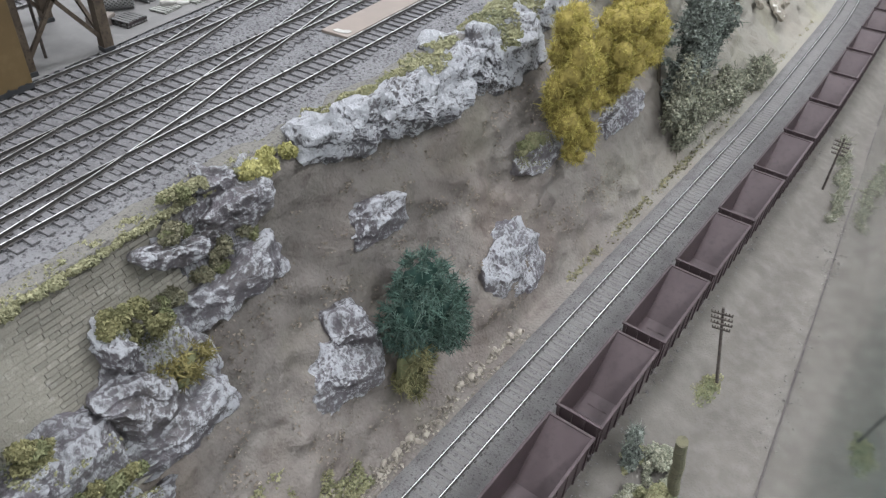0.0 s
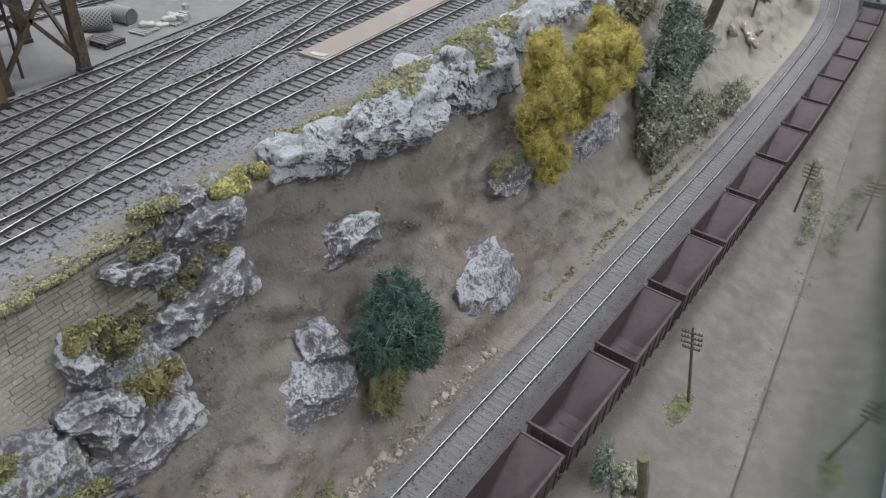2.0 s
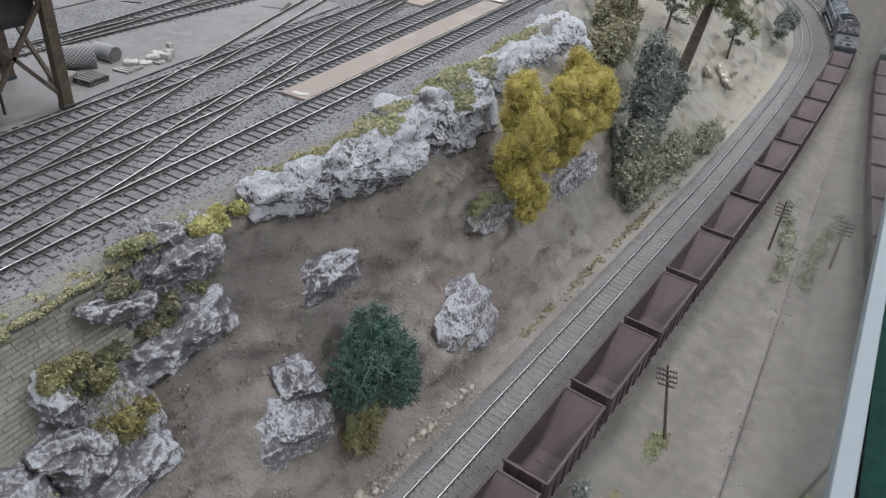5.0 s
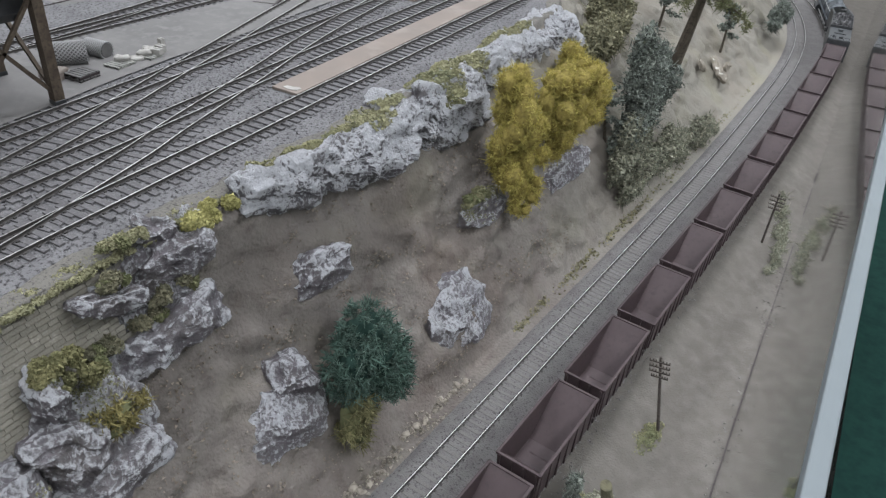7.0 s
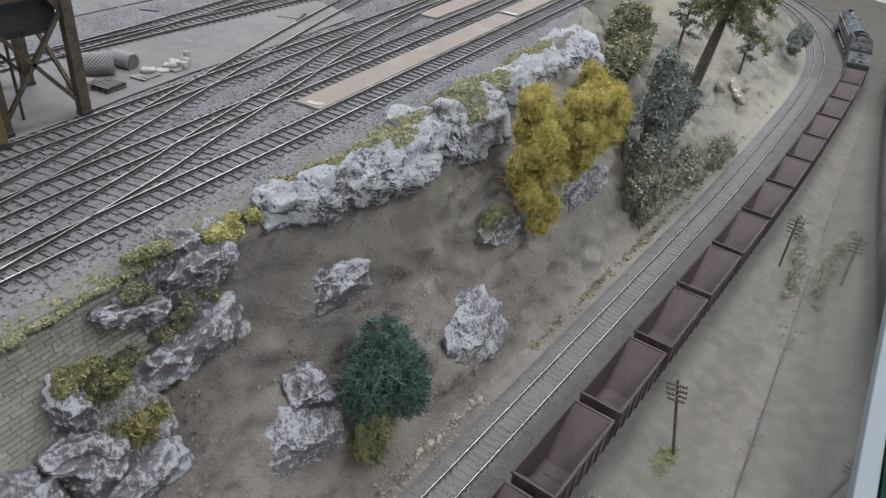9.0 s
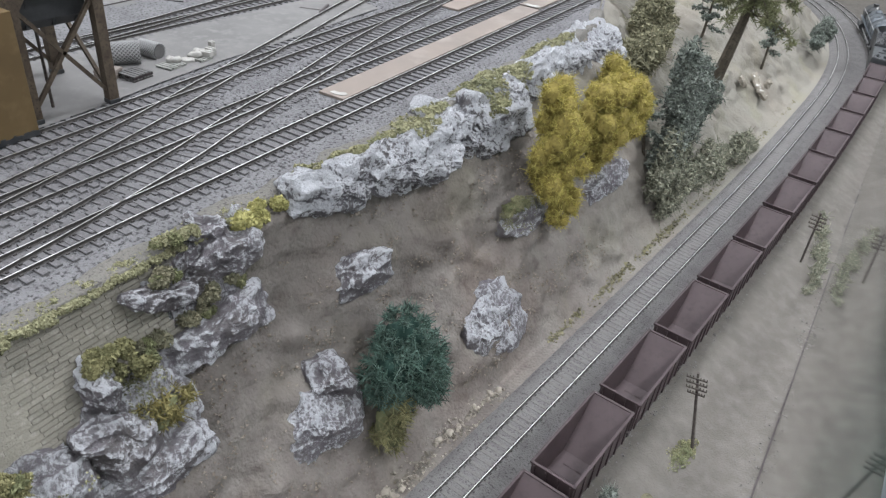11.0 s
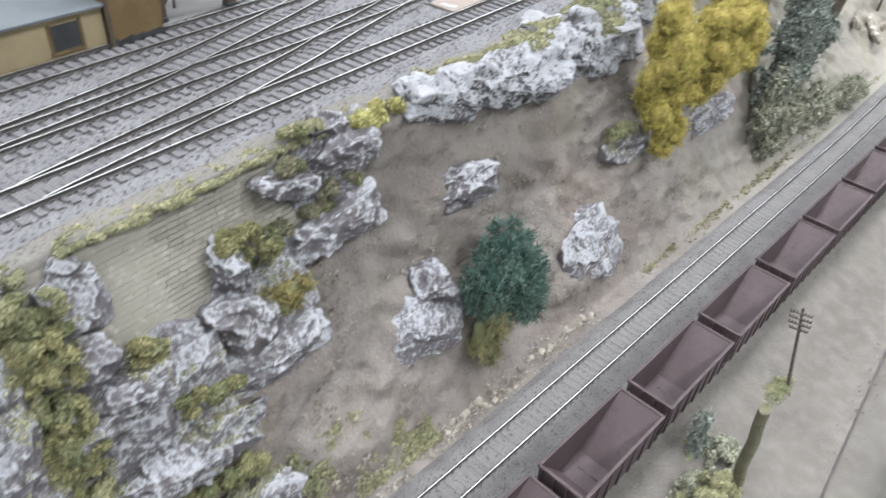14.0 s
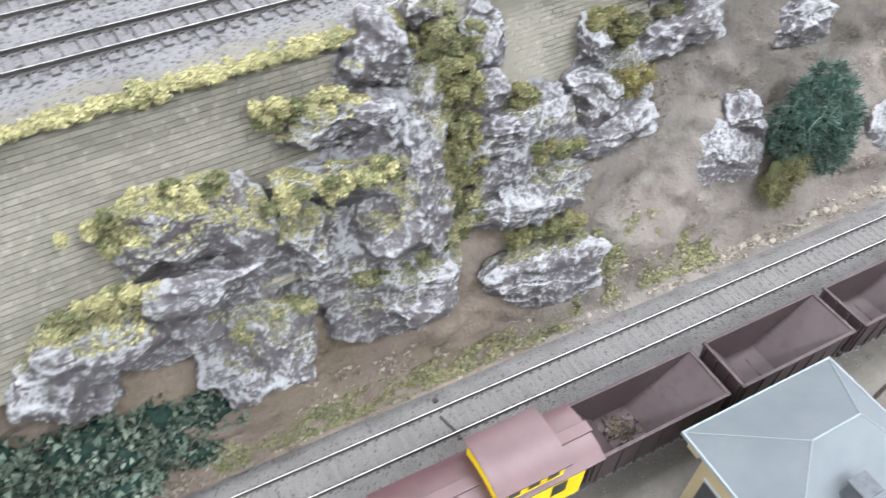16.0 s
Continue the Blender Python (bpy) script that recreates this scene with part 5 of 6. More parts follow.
def build_pine(x, y, z, height, r, first, n, reach, label, lean, seed, grains):
    """A tall conifer: a tapered trunk with whorls of drooping, needled limbs."""
    t = thing("tree", x, y, z, label, "tree", "conifers on the wooded slope", roll=lean)
    rng = random.Random(seed)
    bm = bmesh.new()
    for k in range(6):
        rod(bm, (0.5 * math.sin(k), 0.5 * math.cos(2 * k), -8 + (height + 8) * k / 6), (0.5 * math.sin(k + 1), 0.5 * math.cos(2 * k + 2), -8 + (height + 8) * (k + 1) / 6), r * (1 - 0.11 * k), r * (1 - 0.11 * (k + 1)), 10)
    part("trunk", bm, BARK, t)
    droop = reach > 40
    for k in range(n):
        zc = first + (height - first) * (k / n)
        a = 2.4 * k + rng.uniform(-0.3, 0.3)
        ln = reach * (1 - 0.55 * k / n) * rng.uniform(0.75, 1.1)
        tip = Vector((math.cos(a) * ln, math.sin(a) * ln, zc + rng.uniform(-6, 5)))
        if droop:
            # long limbs that rise, arch over and hang, with hanging sprays of needles
            knots = [Vector((0, 0, zc)), Vector((tip.x * 0.4, tip.y * 0.4, zc + 5)), Vector((tip.x * 0.75, tip.y * 0.75, zc + 1)), Vector((tip.x, tip.y, zc - rng.uniform(6, 14)))]
            bm = bmesh.new()
            for q in range(3):
                rod(bm, knots[q], knots[q + 1], 1.3 - 0.3 * q, 1.0 - 0.3 * q, 6)
            limb = part("limb", bm, BARK, t)
            blobs = [(tuple(knots[q].lerp(knots[q + 1], h) + Vector((0, 0, -1.5))), (4.5, 4.5, 3.2)) for q in (0, 1, 2) for h in (0.45, 0.95)]
            v, f = sprig_rows(seed * 31 + k, blobs, 52, 9, 5.2, 0.46)
            raw("needles", v, f, MOSS, limb)
            continue
        limb = part("limb", rod(bmesh.new(), (0, 0, zc), tip, 0.9, 0.35, 6), POLE, t)
        pts = []
        for _ in range(grains):
            f = rng.uniform(0.25, 1.05)
            p = Vector((0, 0, zc)).lerp(tip, f)
            pts.append((p.x + rng.gauss(0, 2.6), p.y + rng.gauss(0, 2.6), p.z + rng.gauss(0, 1.6)))
        v, f = grain_rows(seed * 31 + k, pts, 1.2)
        raw("needles", v, f, PINE, limb)


build_pine(-98, 482, 56, 186, 8.6, 112, 20, 64, "tall conifer with a thick bare trunk and drooping limbs", 9, 1, 260)
build_pine(-96, 706, 50, 62, 2.0, 22, 12, 15, "small dark conifer on the slope", 0, 2, 60)
build_pine(-150, 560, 92, 90, 2.4, 30, 12, 24, "dark conifer higher on the slope", 4, 3, 80)
build_pine(-84, 268, 52, 70, 2.2, 30, 9, 20, "dark conifer beside the golden tree", -10, 4, 70)

# white stones on the far slope
for x, y, z, sx, sy, sz, ang, k in ((-80, 646, 39, 6, 9, 19, -28, 60), (-70, 640, 30, 6, 8, 11, 20, 61), (-70, 662, 37, 6, 11, 7, 10, 63), (-91, 600, 52, 4.5, 5.5, 9, -15, 62)):
    t = thing("rock", 0, 0, 0, "small tan wedge-shaped rock with white worn edges on the far slope", "rock", "rocks on the bank")
    t.matrix_basis = Matrix.Translation(Vector((x, y, z)) * MM) @ slope_frame(x, y, z, ang)
    part("stone", rock_mesh(k, sx, sy, sz, 0.55, 4), TANROCK, t)


# ---- bushes beside the line, near the poles ----
build_bush("bush", 98, 330, -16, [((-14, 70, 5), (6, 30, 8)), ((-7, 40, 5), (6, 30, 8)), ((2, 0, 5), (6, 34, 8)), ((10, -30, 4), (6, 30, 6)), ((13, -60, 3), (5, 22, 4))], SAGE, "low sage-grey shrub between the pole and the glass", "bush", sprigs=160, arms=10, length=4.5, r=0.3, grains=4200, size=0.75, seed=31, shell=0.1, lumps=7, core=0.4)
build_bush("bush", 94, -26, -13, [((0, 0, 1), (10, 15, 2.5)), ((4, 10, 1), (7, 12, 2.5)), ((-4, -10, 1), (8, 10, 2))], GRASS, "sparse pale yellow-green weed beside the telegraph pole", "bush", grains=3200, size=0.55, seed=32, shell=0.0, core=0.2)
def build_weeds(x, y, spots, material, label, seed, size=0.75):
    t = thing("bush", x, y, -14, label, "bush", "weeds beside the glass")
    v, f = clump_rows(seed, spots, size, 1.6)
    raw("foliage", v, f, material, t)


def weed_spots(seed, n, a, b, h, r=4.0):
    """Loose clumps on a heap of half axes a and b that is h high."""
    rng = random.Random(seed)
    out = []
    for _ in range(n):
        u, w = rng.uniform(0, 2 * math.pi), rng.random() ** 0.6
        out.append(((a * w * math.cos(u), b * w * math.sin(u), h * (1 - w * w) * rng.uniform(0.3, 1.0) + 1), (r * rng.uniform(0.5, 1.1), r * rng.uniform(0.6, 1.3), r * rng.uniform(0.5, 1.0))))
    return out


build_weeds(80, -112, weed_spots(1, 40, 9, 16, 12, 2.6), GRASS, "yellow-green weeds beside the goods line", 33)
build_weeds(96, -104, weed_spots(2, 46, 14, 18, 13, 2.6), SAGE, "pale sage weeds between the line and the glass", 34)
build_weeds(108, -150, weed_spots(3, 84, 17, 32, 32, 3.0), GRASS, "leafy yellow-green shrub round the foot of a bare trunk", 35, 0.9)
build_weeds(96, -146, weed_spots(4, 46, 12, 20, 17, 2.8), SAGE, "pale sage shrub beside a bare trunk", 36, 0.9)
build_bush("bush", 82, -116, -14, [((0, 0, 14), (6, 6, 14)), ((0, 2, 28), (4, 4, 12))], PINE, "small dark green sapling among the weeds", "bush", grains=1500, size=0.9, sprigs=40, arms=10, length=4, r=0.25, seed=37, shell=0.4, lumps=5, core=0.5)
t = thing("bare_tree", 0, 0, 0, "bare leaning olive-brown trunk with a cut top among the weeds", "tree")
bm = bmesh.new()
foot, top = Vector((112, -112, -17)), Vector((118.5, -206, 137))
for k in range(6):
    a, b = foot.lerp(top, k / 6), foot.lerp(top, (k + 1) / 6)
    rod(bm, a + Vector((0.5 * math.sin(2 * k), 0, 0)), b + Vector((0.5 * math.sin(2 * k + 2), 0, 0)), 3.9 - 0.24 * k, 3.9 - 0.24 * (k + 1), 12)
part("trunk", bm, BARK_MOSS, t)


# ---- turf, crumbs and stones ----
def strip(seed, n, y0, y1, xf, width, zf, height):
    rng = np.random.default_rng(seed)
    y = rng.uniform(y0, y1, n)
    y = y[np.sin(y / 7.3) + np.sin(y / 19.0 + 1) + np.sin(y / 3.1) * 0.5 + 2.2 * rng.random(len(y)) > 0.2]
    x = np.array([xf(v) for v in y]) + rng.normal(0, width / 2, len(y))
    z = np.array([zf(v) for v in y]) + height * rng.random(len(y)) ** 1.5
    return np.stack([x, y, z], 1)


def toe_strip(seed, n, y0, y1, x0, x1, lift=1.2):
    """Crumbs lying on the foot of the bank, thick in patches."""
    rng = np.random.default_rng(seed)
    out = []
    for y, u in zip(rng.uniform(y0, y1, n), rng.random(n)):
        if noise.noise(Vector((y / 16, u * 2.2, seed))) + 0.35 * rng.random() > 0.05:
            x = x0 + (x1 - x0) * u
            prof = bank_profile(y)
            z = interp(-x, [-p[0] for p in prof], [p[1] for p in prof])
            out.append((x, y, z + 0.6 + lift * rng.random() ** 2))
    return out


def turf_strip(seed, y0, y1, xf, width, height, material, label, gap=1.7):
    """A knobbly strip of turf along the brink."""
    rng = random.Random(seed)
    y, clumps = y0, []
    while y < y1:
        thick = 0.55 + 0.9 * abs(noise.noise(Vector((y / 23, seed, 0)))) + 0.25 * rng.random()
        if noise.noise(Vector((y / 34, 0, seed))) > -0.42:
            r = rng.uniform(1.7, 3.1) * (0.7 + 0.5 * thick)
            clumps.append(((xf(y) + rng.gauss(0, width * 0.36), y, YARD_Z - 1.4 + rng.uniform(-0.6, 0.4) * height * thick), (r, r * rng.uniform(0.8, 1.5), height * thick * rng.uniform(0.5, 0.9))))
        y += rng.uniform(0.3, 1.0) * gap
    v, f = clump_rows(seed, clumps, 0.56, 0.85)
    tagged(raw("brink_turf", v, f, material), label, "turf", kind="stuff")


turf_strip(1, -430, -200, lambda y: wall_x(y) - 3.5, 8, 2.6, OLIVETURF, "mossy green turf strip along the brink of the yard", 1.3)
turf_strip(3, -690, -420, lambda y: wall_x(y) - 1.0, 5, 3.0, YELLOW, "yellow-green turf strip on top of the stone wall", 0.95)


def rock_turf(name, seed, patches, size, material, label, bare=0.0, floor=YARD_Z - 0.7):
    """Crumbs that lie on the rocks under each patch: x, y, top, half across, half along, number."""
    rng = np.random.default_rng(seed)
    pts = []
    for x, y, top, a, b, n in patches:
        for _ in range(n):
            u, w = rng.uniform(0, 2 * math.pi), rng.random() ** 0.5
            qx, qy = x + a * w * math.cos(u), y + b * w * math.sin(u)
            if noise.noise(Vector((qx / 6, qy / 6, seed))) + 0.6 * rng.random() - 0.45 * w < bare - 0.28:
                continue
            hit = rock_top(qx, qy, top, 45)
            if hit is None and floor:
                hit = (floor, 1.0)
            if hit and hit[1] > 0.4:
                pts.append((qx, qy, hit[0] + 0.2 + 1.1 * rng.random() ** 2))
    v, f = grain_rows(seed + 1, pts, size, 0.8)
    tagged(raw(name, v, f, material), label, "turf", kind="stuff")


rock_turf("brink_turf", 61, [(-134, -2, 214, 8, 13, 1500), (-122, 20, 214, 10, 18, 2000), (-142, 48, 214, 9, 20, 2300), (-130, 66, 214, 12, 14, 1300), (-120, -72, 214, 13, 22, 2600), (-145, 122, 214, 7, 24, 1500), (-150, 168, 214, 7, 22, 1300), (-126, -46, 214, 8, 16, 1000)], 0.85, OLIVETURF, "flat patches of yellow-green turf on the brink rocks", bare=0.14)
rock_turf("brink_turf", 63, [(-120, -134, 214, 6, 18, 1300), (-123, -100, 214, 6, 14, 900), (-123, -166, 214, 5, 14, 800), (-106, 8, 214, 8, 10, 700), (-134, 20, 214, 12, 30, 1200), (-128, -66, 214, 10, 20, 800)], 0.8, GRASS, "thin mossy turf on the brink rocks", bare=0.14)
build_turf("toe_turf", strip(7, 2600, 10, 760, lambda y: -34 + interp(y, [300, 540, 760], [0, -4, -13]), 7, lambda y: -8, 2.5), 1.1, STRAW, "straw-coloured turf along the foot of the bank", seed=8)
build_turf("toe_turf", toe_strip(9, 5200, -345, -225, -30, -52, 3.0), 0.8, GRASS, "green turf patch at the foot of the bank", seed=10)
build_turf("toe_turf", toe_strip(11, 4200, -560, -345, -25, -34, 2.0), 0.8, GRASS, "straw-green turf along the foot of the crags", seed=12)
build_turf("toe_litter", toe_strip(13, 2600, -600, -60, -23, -40, 1.2), 0.8, PEBBLE, "tan crumbs of stone along the foot of the bank", "litter", seed=13)

rng3 = np.random.default_rng(41)
gy = np.concatenate([rng3.uniform(-60, 460, 120), rng3.normal(200, 30, 120)])
gx = 150 - 0.0734 * (gy + 30) - 3 - np.abs(rng3.normal(0, 6, 240))
build_turf("glass_debris", np.stack([gx, gy, np.full(240, -15.2) + 1.0 * rng3.random(240)], 1), 0.8, DUST, "pale crumbs lying along the foot of the glass", "litter", seed=42)

# tufts on ledges of the crags: x, y, z, half along, half up, material
YELLOW_TUFTS = [(-74, -482, 163, 26, 6), (-55, -476, 133, 34, 6), (-58, -540, 147, 28, 7), (-58, -566, 138, 18, 8), (-44, -578, 117, 20, 5)]
GRASS_TUFTS = [(-72, -420, 138, 8, 10), (-51, -416, 82, 9, 9), (-40, -515, 80, 22, 6), (-45, -453, 78, 22, 4), (-84, -404, 168, 14, 13), (-56, -408, 90, 10, 12), (-82, 14, 102, 18, 4), (-50, -608, 100, 14, 5)]
OLIVE_TUFTS = [(-78, -405, 156, 9, 9), (-67, -408, 130, 9, 10), (-58, -410, 103, 8, 9), (-84, -418, 168, 10, 11), (-59, -421, 110, 9, 12), (-74, -406, 144, 12, 14), (-62, -409, 117, 11, 14), (-62, -352, 108, 16, 6), (-48, -362, 63, 28, 7), (-86, -305, 148, 12, 6), (-73, -371, 136, 8, 6)]
DULL_TUFTS = [(-94, -291, 148, 8, 2.5), (-98, -248, 155, 14, 2.5), (-101, -276, 174, 10, 2.5), (-96, -266, 147, 12, 2.5)]
TUFTS = [(*r, STRAWMOSS) for r in DULL_TUFTS] + [(-111, -261, 184, 12, 3, OLIVETURF)] + [(*r, YELLOW) for r in YELLOW_TUFTS] + [(*r, GRASS) for r in GRASS_TUFTS] + [(*r, OLIVE) for r in OLIVE_TUFTS]
for i, (x, y, z, a, u, m) in enumerate(TUFTS):
    jit = random.Random(i * 17)
    n = max(5, int(a * u / 9) + 5)
    spots = [((jit.uniform(-3, 3), jit.uniform(-0.9, 0.9) * a, jit.uniform(-0.8, 0.7) * u), (jit.uniform(2.6, 4.4), jit.uniform(2.2, 4.6), jit.uniform(1.8, 3.4))) for _ in range(n)]
    t = thing("turf_tuft", x, y, z, "tuft of crumbly green and yellow turf on a rock ledge", "turf tuft", "tufts on the crags")
    v, f = clump_rows(300 + i, spots[: n * 3 // 4], 0.58, 1.15)
    raw("foliage", v, f, m, t)
    v, f = clump_rows(400 + i, spots[n * 3 // 4 :], 0.58, 1.15)
    raw("undergrowth", v, f, MOSS, t, "darker green crumbs")

rock_turf("ledge_turf", 71, [(x, y, z + u + 9, 13, a * 1.25, int(a * 90)) for x, y, z, a, u in YELLOW_TUFTS], 0.5, YELLOW, "yellow-green turf crumbs lying on the ledges of the crags", floor=0)
rock_turf("ledge_turf", 73, [(x, y, z + u + 9, 12, a * 1.25, int(a * 64)) for x, y, z, a, u in GRASS_TUFTS + OLIVE_TUFTS], 0.5, OLIVETURF, "green turf crumbs lying on the ledges of the crags", floor=0)


def bank_scatter(seed, n, y0, y1, z0, z1):
    rng = np.random.default_rng(seed)
    out = []
    for y, z in zip(rng.uniform(y0, y1, n), rng.uniform(z0, z1, n)):
        if noise.noise(Vector((y / 28, z / 20, seed))) + 0.8 * noise.noise(Vector((y / 7, z / 6, seed + 4))) > 0.12:
            x = bank_x(y, z)
            d = bank_relief(x, y, z) + swell(y, z)
            out.append((x + d + 0.5 + rng.normal(0, 0.3), y, z + 0.35 * d))
    return out


LITTER = mat("brown_litter", (0.185, 0.155, 0.128), 0.95, vary=(0.24, 0.21, 0.175), scale=300, spec=0.1, island=0.3)
build_turf("bank_litter", bank_scatter(1, 12000, -345, 140, 4, 150), 0.6, LITTER, "brown crumbs of litter scattered on the earth bank", "litter", seed=14)

rng = random.Random(12)
small = []
for i in range(340):
    y = rng.gauss(-432, 11) if i < 12 else rng.choice([rng.uniform(-235, -60), rng.gauss(-125, 22), rng.gauss(-200, 14), rng.uniform(-335, -240), rng.uniform(-430, -330), rng.gauss(-416, 8)])
    x = -32.5 + rng.gauss(0, 2.6) - (2 if -140 < y < -70 else 0)
    s = rng.uniform(0.7, 1.9) if i > 64 else rng.uniform(1.7, 3.6)
    if i > 64:
        small.append((x, y, -7.2 + s * 0.3))
    else:
        t = thing("stone", x, y, -7.2, "pale angular stone at the foot of the bank", "stone", "stones along the track", turn=rng.uniform(0, 360))
        bm = bmesh.new()
        bmesh.ops.create_icosphere(bm, subdivisions=3, radius=1.0)
        cuts = [(Vector((rng.gauss(0, 1), rng.gauss(0, 1), rng.gauss(0, 1))).normalized(), rng.uniform(0.6, 0.9)) for _ in range(9)]
        for v in bm.verts:
            k = min([1.0] + [h / v.co.dot(n) for n, h in cuts if v.co.dot(n) > 0.1])
            v.co = Vector((v.co.x * s * 0.9, v.co.y * s * 1.25, v.co.z * s * 0.85)) * k
        part("lump", bm, PEBBLE, t)
build_turf("stone_crumbs", small, 1.15, PEBBLE, "small pale stones along the foot of the bank", "stones", seed=15)

# ballast crumbs on the yard and the track bed
rng2 = np.random.default_rng(21)
n = 9000
py = rng2.uniform(-560, 260, n)
px = rng2.uniform(-330, -112, n) - 0.1 * (py + 345)
build_turf("yard_crumbs", np.stack([px, py, np.full(n, 179.3)], 1), 0.55, YARD, "dark crumbs of ballast over the yard", "ballast", seed=16, flat=0.6)
n = 6000
py = rng2.uniform(-640, 420, n)
px = rng2.uniform(-19, 72, n)
build_turf("track_crumbs", np.stack([px, py, np.full(n, -2.9)], 1), 0.6, BALLAST, "grey crumbs of ballast between the lower tracks", "ballast", seed=17, flat=0.6)


# ---- the station house beside the glass ----
def build_house():
    t = thing("station_house", 113, -325, -15, "cream station house with a pale blue-grey hipped roof", "house")
    part("wall", boxed(-24, 24, -36, 36, 0, 71, 0.3), CREAM, t, "cream plank walls")
    z0, z1 = 72.0, 94.0
    a, b = 33.0, 45.0
    bm = bmesh.new()
    eave = [bm.verts.new(p) for p in ((-a, -b, z0), (a, -b, z0), (a, b, z0), (-a, b, z0))]
    ridge = [bm.verts.new((0, -14, z1)), bm.verts.new((0, 14, z1))]
    low = [bm.verts.new((v.co.x, v.co.y, z0 - 1.5)) for v in eave]
    bm.faces.new((eave[0], eave[1], ridge[0]))
    bm.faces.new((eave[1], eave[2], ridge[1], ridge[0]))
    bm.faces.new((eave[2], eave[3], ridge[1]))
    bm.faces.new((eave[3], eave[0], ridge[0], ridge[1]))
    for i in range(4):
        j = (i + 1) % 4
        bm.faces.new((low[i], low[j], eave[j], eave[i]))
    bm.faces.new(list(reversed(low)))
    roof = part("roof", bm, ROOFBLUE, t, "pale blue-grey hipped roof")
    for p in ((-a, -b), (a, -b), (a, b), (-a, b)):
        q = (0, -14 if p[1] < 0 else 14, z1 + 0.15)
        part("ridge_cap", rod(bmesh.new(), (*p, z0 + 0.15), q, 0.25, None, 6), TRIM, roof)
    part("ridge_cap", rod(bmesh.new(), (0, -14, z1 + 0.3), (0, 14, z1 + 0.3), 0.45, None, 6), TRIM, roof)
    for x0, x1, y0, y1 in ((-a - 0.9, -a, -b - 0.9, b + 0.9), (a, a + 0.9, -b - 0.9, b + 0.9), (-a, a, -b - 0.9, -b), (-a, a, b, b + 0.9)):
        part("eave_board", boxed(x0, x1, y0, y1, z0 - 1.7, z0 + 0.5, 0.1), TRIM, roof, "pale eave board")
    chim = part("chimney", boxed(19, 27, -12, -3, 74, 90, 0.3), SLATE, t, "dark grey chimney")
    part("chimney_cap", boxed(18.3, 27.7, -12.7, -2.3, 90, 91.5, 0.3), SLATE, chim)
    for y in (-22, 0, 22):
        w = part("window", boxed(-24.6, -23.8, y - 5, y + 5, 26, 46), BLACK, t, "dark window")
        for dy in (-5.5, 5.5):
            part("frame", boxed(-25, -23.6, y + dy - 0.7, y + dy + 0.7, 25, 47), WHITE, w)
    for x in (-13, 13):
        w = part("window", boxed(x - 5, x + 5, -36.7, -35.8, 26, 46), BLACK, t, "dark window")
        part("frame", boxed(x - 6, x + 6, -37, -35.6, 46, 47.4), WHITE, w)
    for y in (-40, 40):
        part("bracket", boxed(-31, -24, y - 1, y + 1, 60, 71), CREAM, t)


build_house()
for gx, gy in ((66, -358), (73, -364)):
    t = thing("track_grating", gx, gy, -12.5, "dark slatted grating lying on the ground", "grating", "gratings", turn=8)
    for s in (-1, 1):
        part("side_bar", boxed(s * 2.6 - 0.3, s * 2.6 + 0.3, -13, 13, -0.6, 0.5), CAR_DARK, t)
    for k in range(10):
        part("slat", boxed(-2.3, 2.3, -12.4 + 2.6 * k, -11.2 + 2.6 * k, -0.2, 0.7), CAR_DARK, t)
t = thing("rail_lever", 0, -443, 0, "small dark lever across the rail of the empty track", "lever")
part("block", boxed(-15.5, -13, -1.2, 1.4, -3, -0.6, 0.2), CAR_DARK, t)
part("arm", beam(bmesh.new(), (-4.5, -2, -1.8), (7.6, 1.5, -1.8), 1.3, 0.7), CAR_DARK, t)
part("tip", boxed(8.9, 12, 0.4, 2.6, -3, -1.4, 0.2), CAR_DARK, t)


# ---- the yard: platform boards, tower, shed and stores ----
def build_board(x, y, length, width, label):
    t = thing("platform_board", x, y, 180, label, "platform", "platform boards", turn=5.9)
    part("deck", boxed(-width / 2, width / 2, 0, length, -1, 1.0, 0.3), BOARD, t)


build_board(-193, -77, 314, 22, "long tan board platform between the yard tracks")
build_board(-229, 240, 240, 22, "tan board platform further up the yard")
build_board(-276, 167, 220, 21, "grey-tan board platform between the back yard tracks")
for x, y, n, turn in ((-191, -71, 1.0, 18), (-227, 243, 1.3, 4)):
    t = thing("paper_slip", x, y, 181.1, "torn pale paper slip at the end of the platform", "paper", turn=turn)
    bm = bmesh.new()
    ring = [(-7, -1), (-2, -3.2), (4.5, -2.6), (6.2, 1), (3.5, 3.4), (-1, 1.4), (-5, 2.4)]
    low, high = [[bm.verts.new((a * n, b * n, h)) for a, b in ring] for h in (0.0, 0.35)]
    bm.faces.new(high)
    for k in range(7):
        bm.faces.new((low[k], low[(k + 1) % 7], high[(k + 1) % 7], high[k]))
    part("sheet", bm, PALECARD, t)
tagged(raw("paved_area", [(-258, -330, 180.0), (-380, -330, 180.0), (-380, 120, 180.0), (-318, 110, 180.0), (-300, -30, 180.0), (-296, -90, 180.0), (-287, -150, 180.0), (-277, -200, 180.0), (-268, -262, 180.0)], [tuple(range(8, -1, -1))], PAVED), "smooth pale grey paving between the yard tracks", "paving", kind="structure")
tagged(raw("paved_area", [(-430, -420, 178.9), (-700, -420, 178.9), (-760, 420, 178.9), (-500, 420, 178.9)], [(0, 3, 2, 1)], PAVED), "smooth pale grey paving behind the far track", "paving", kind="structure")


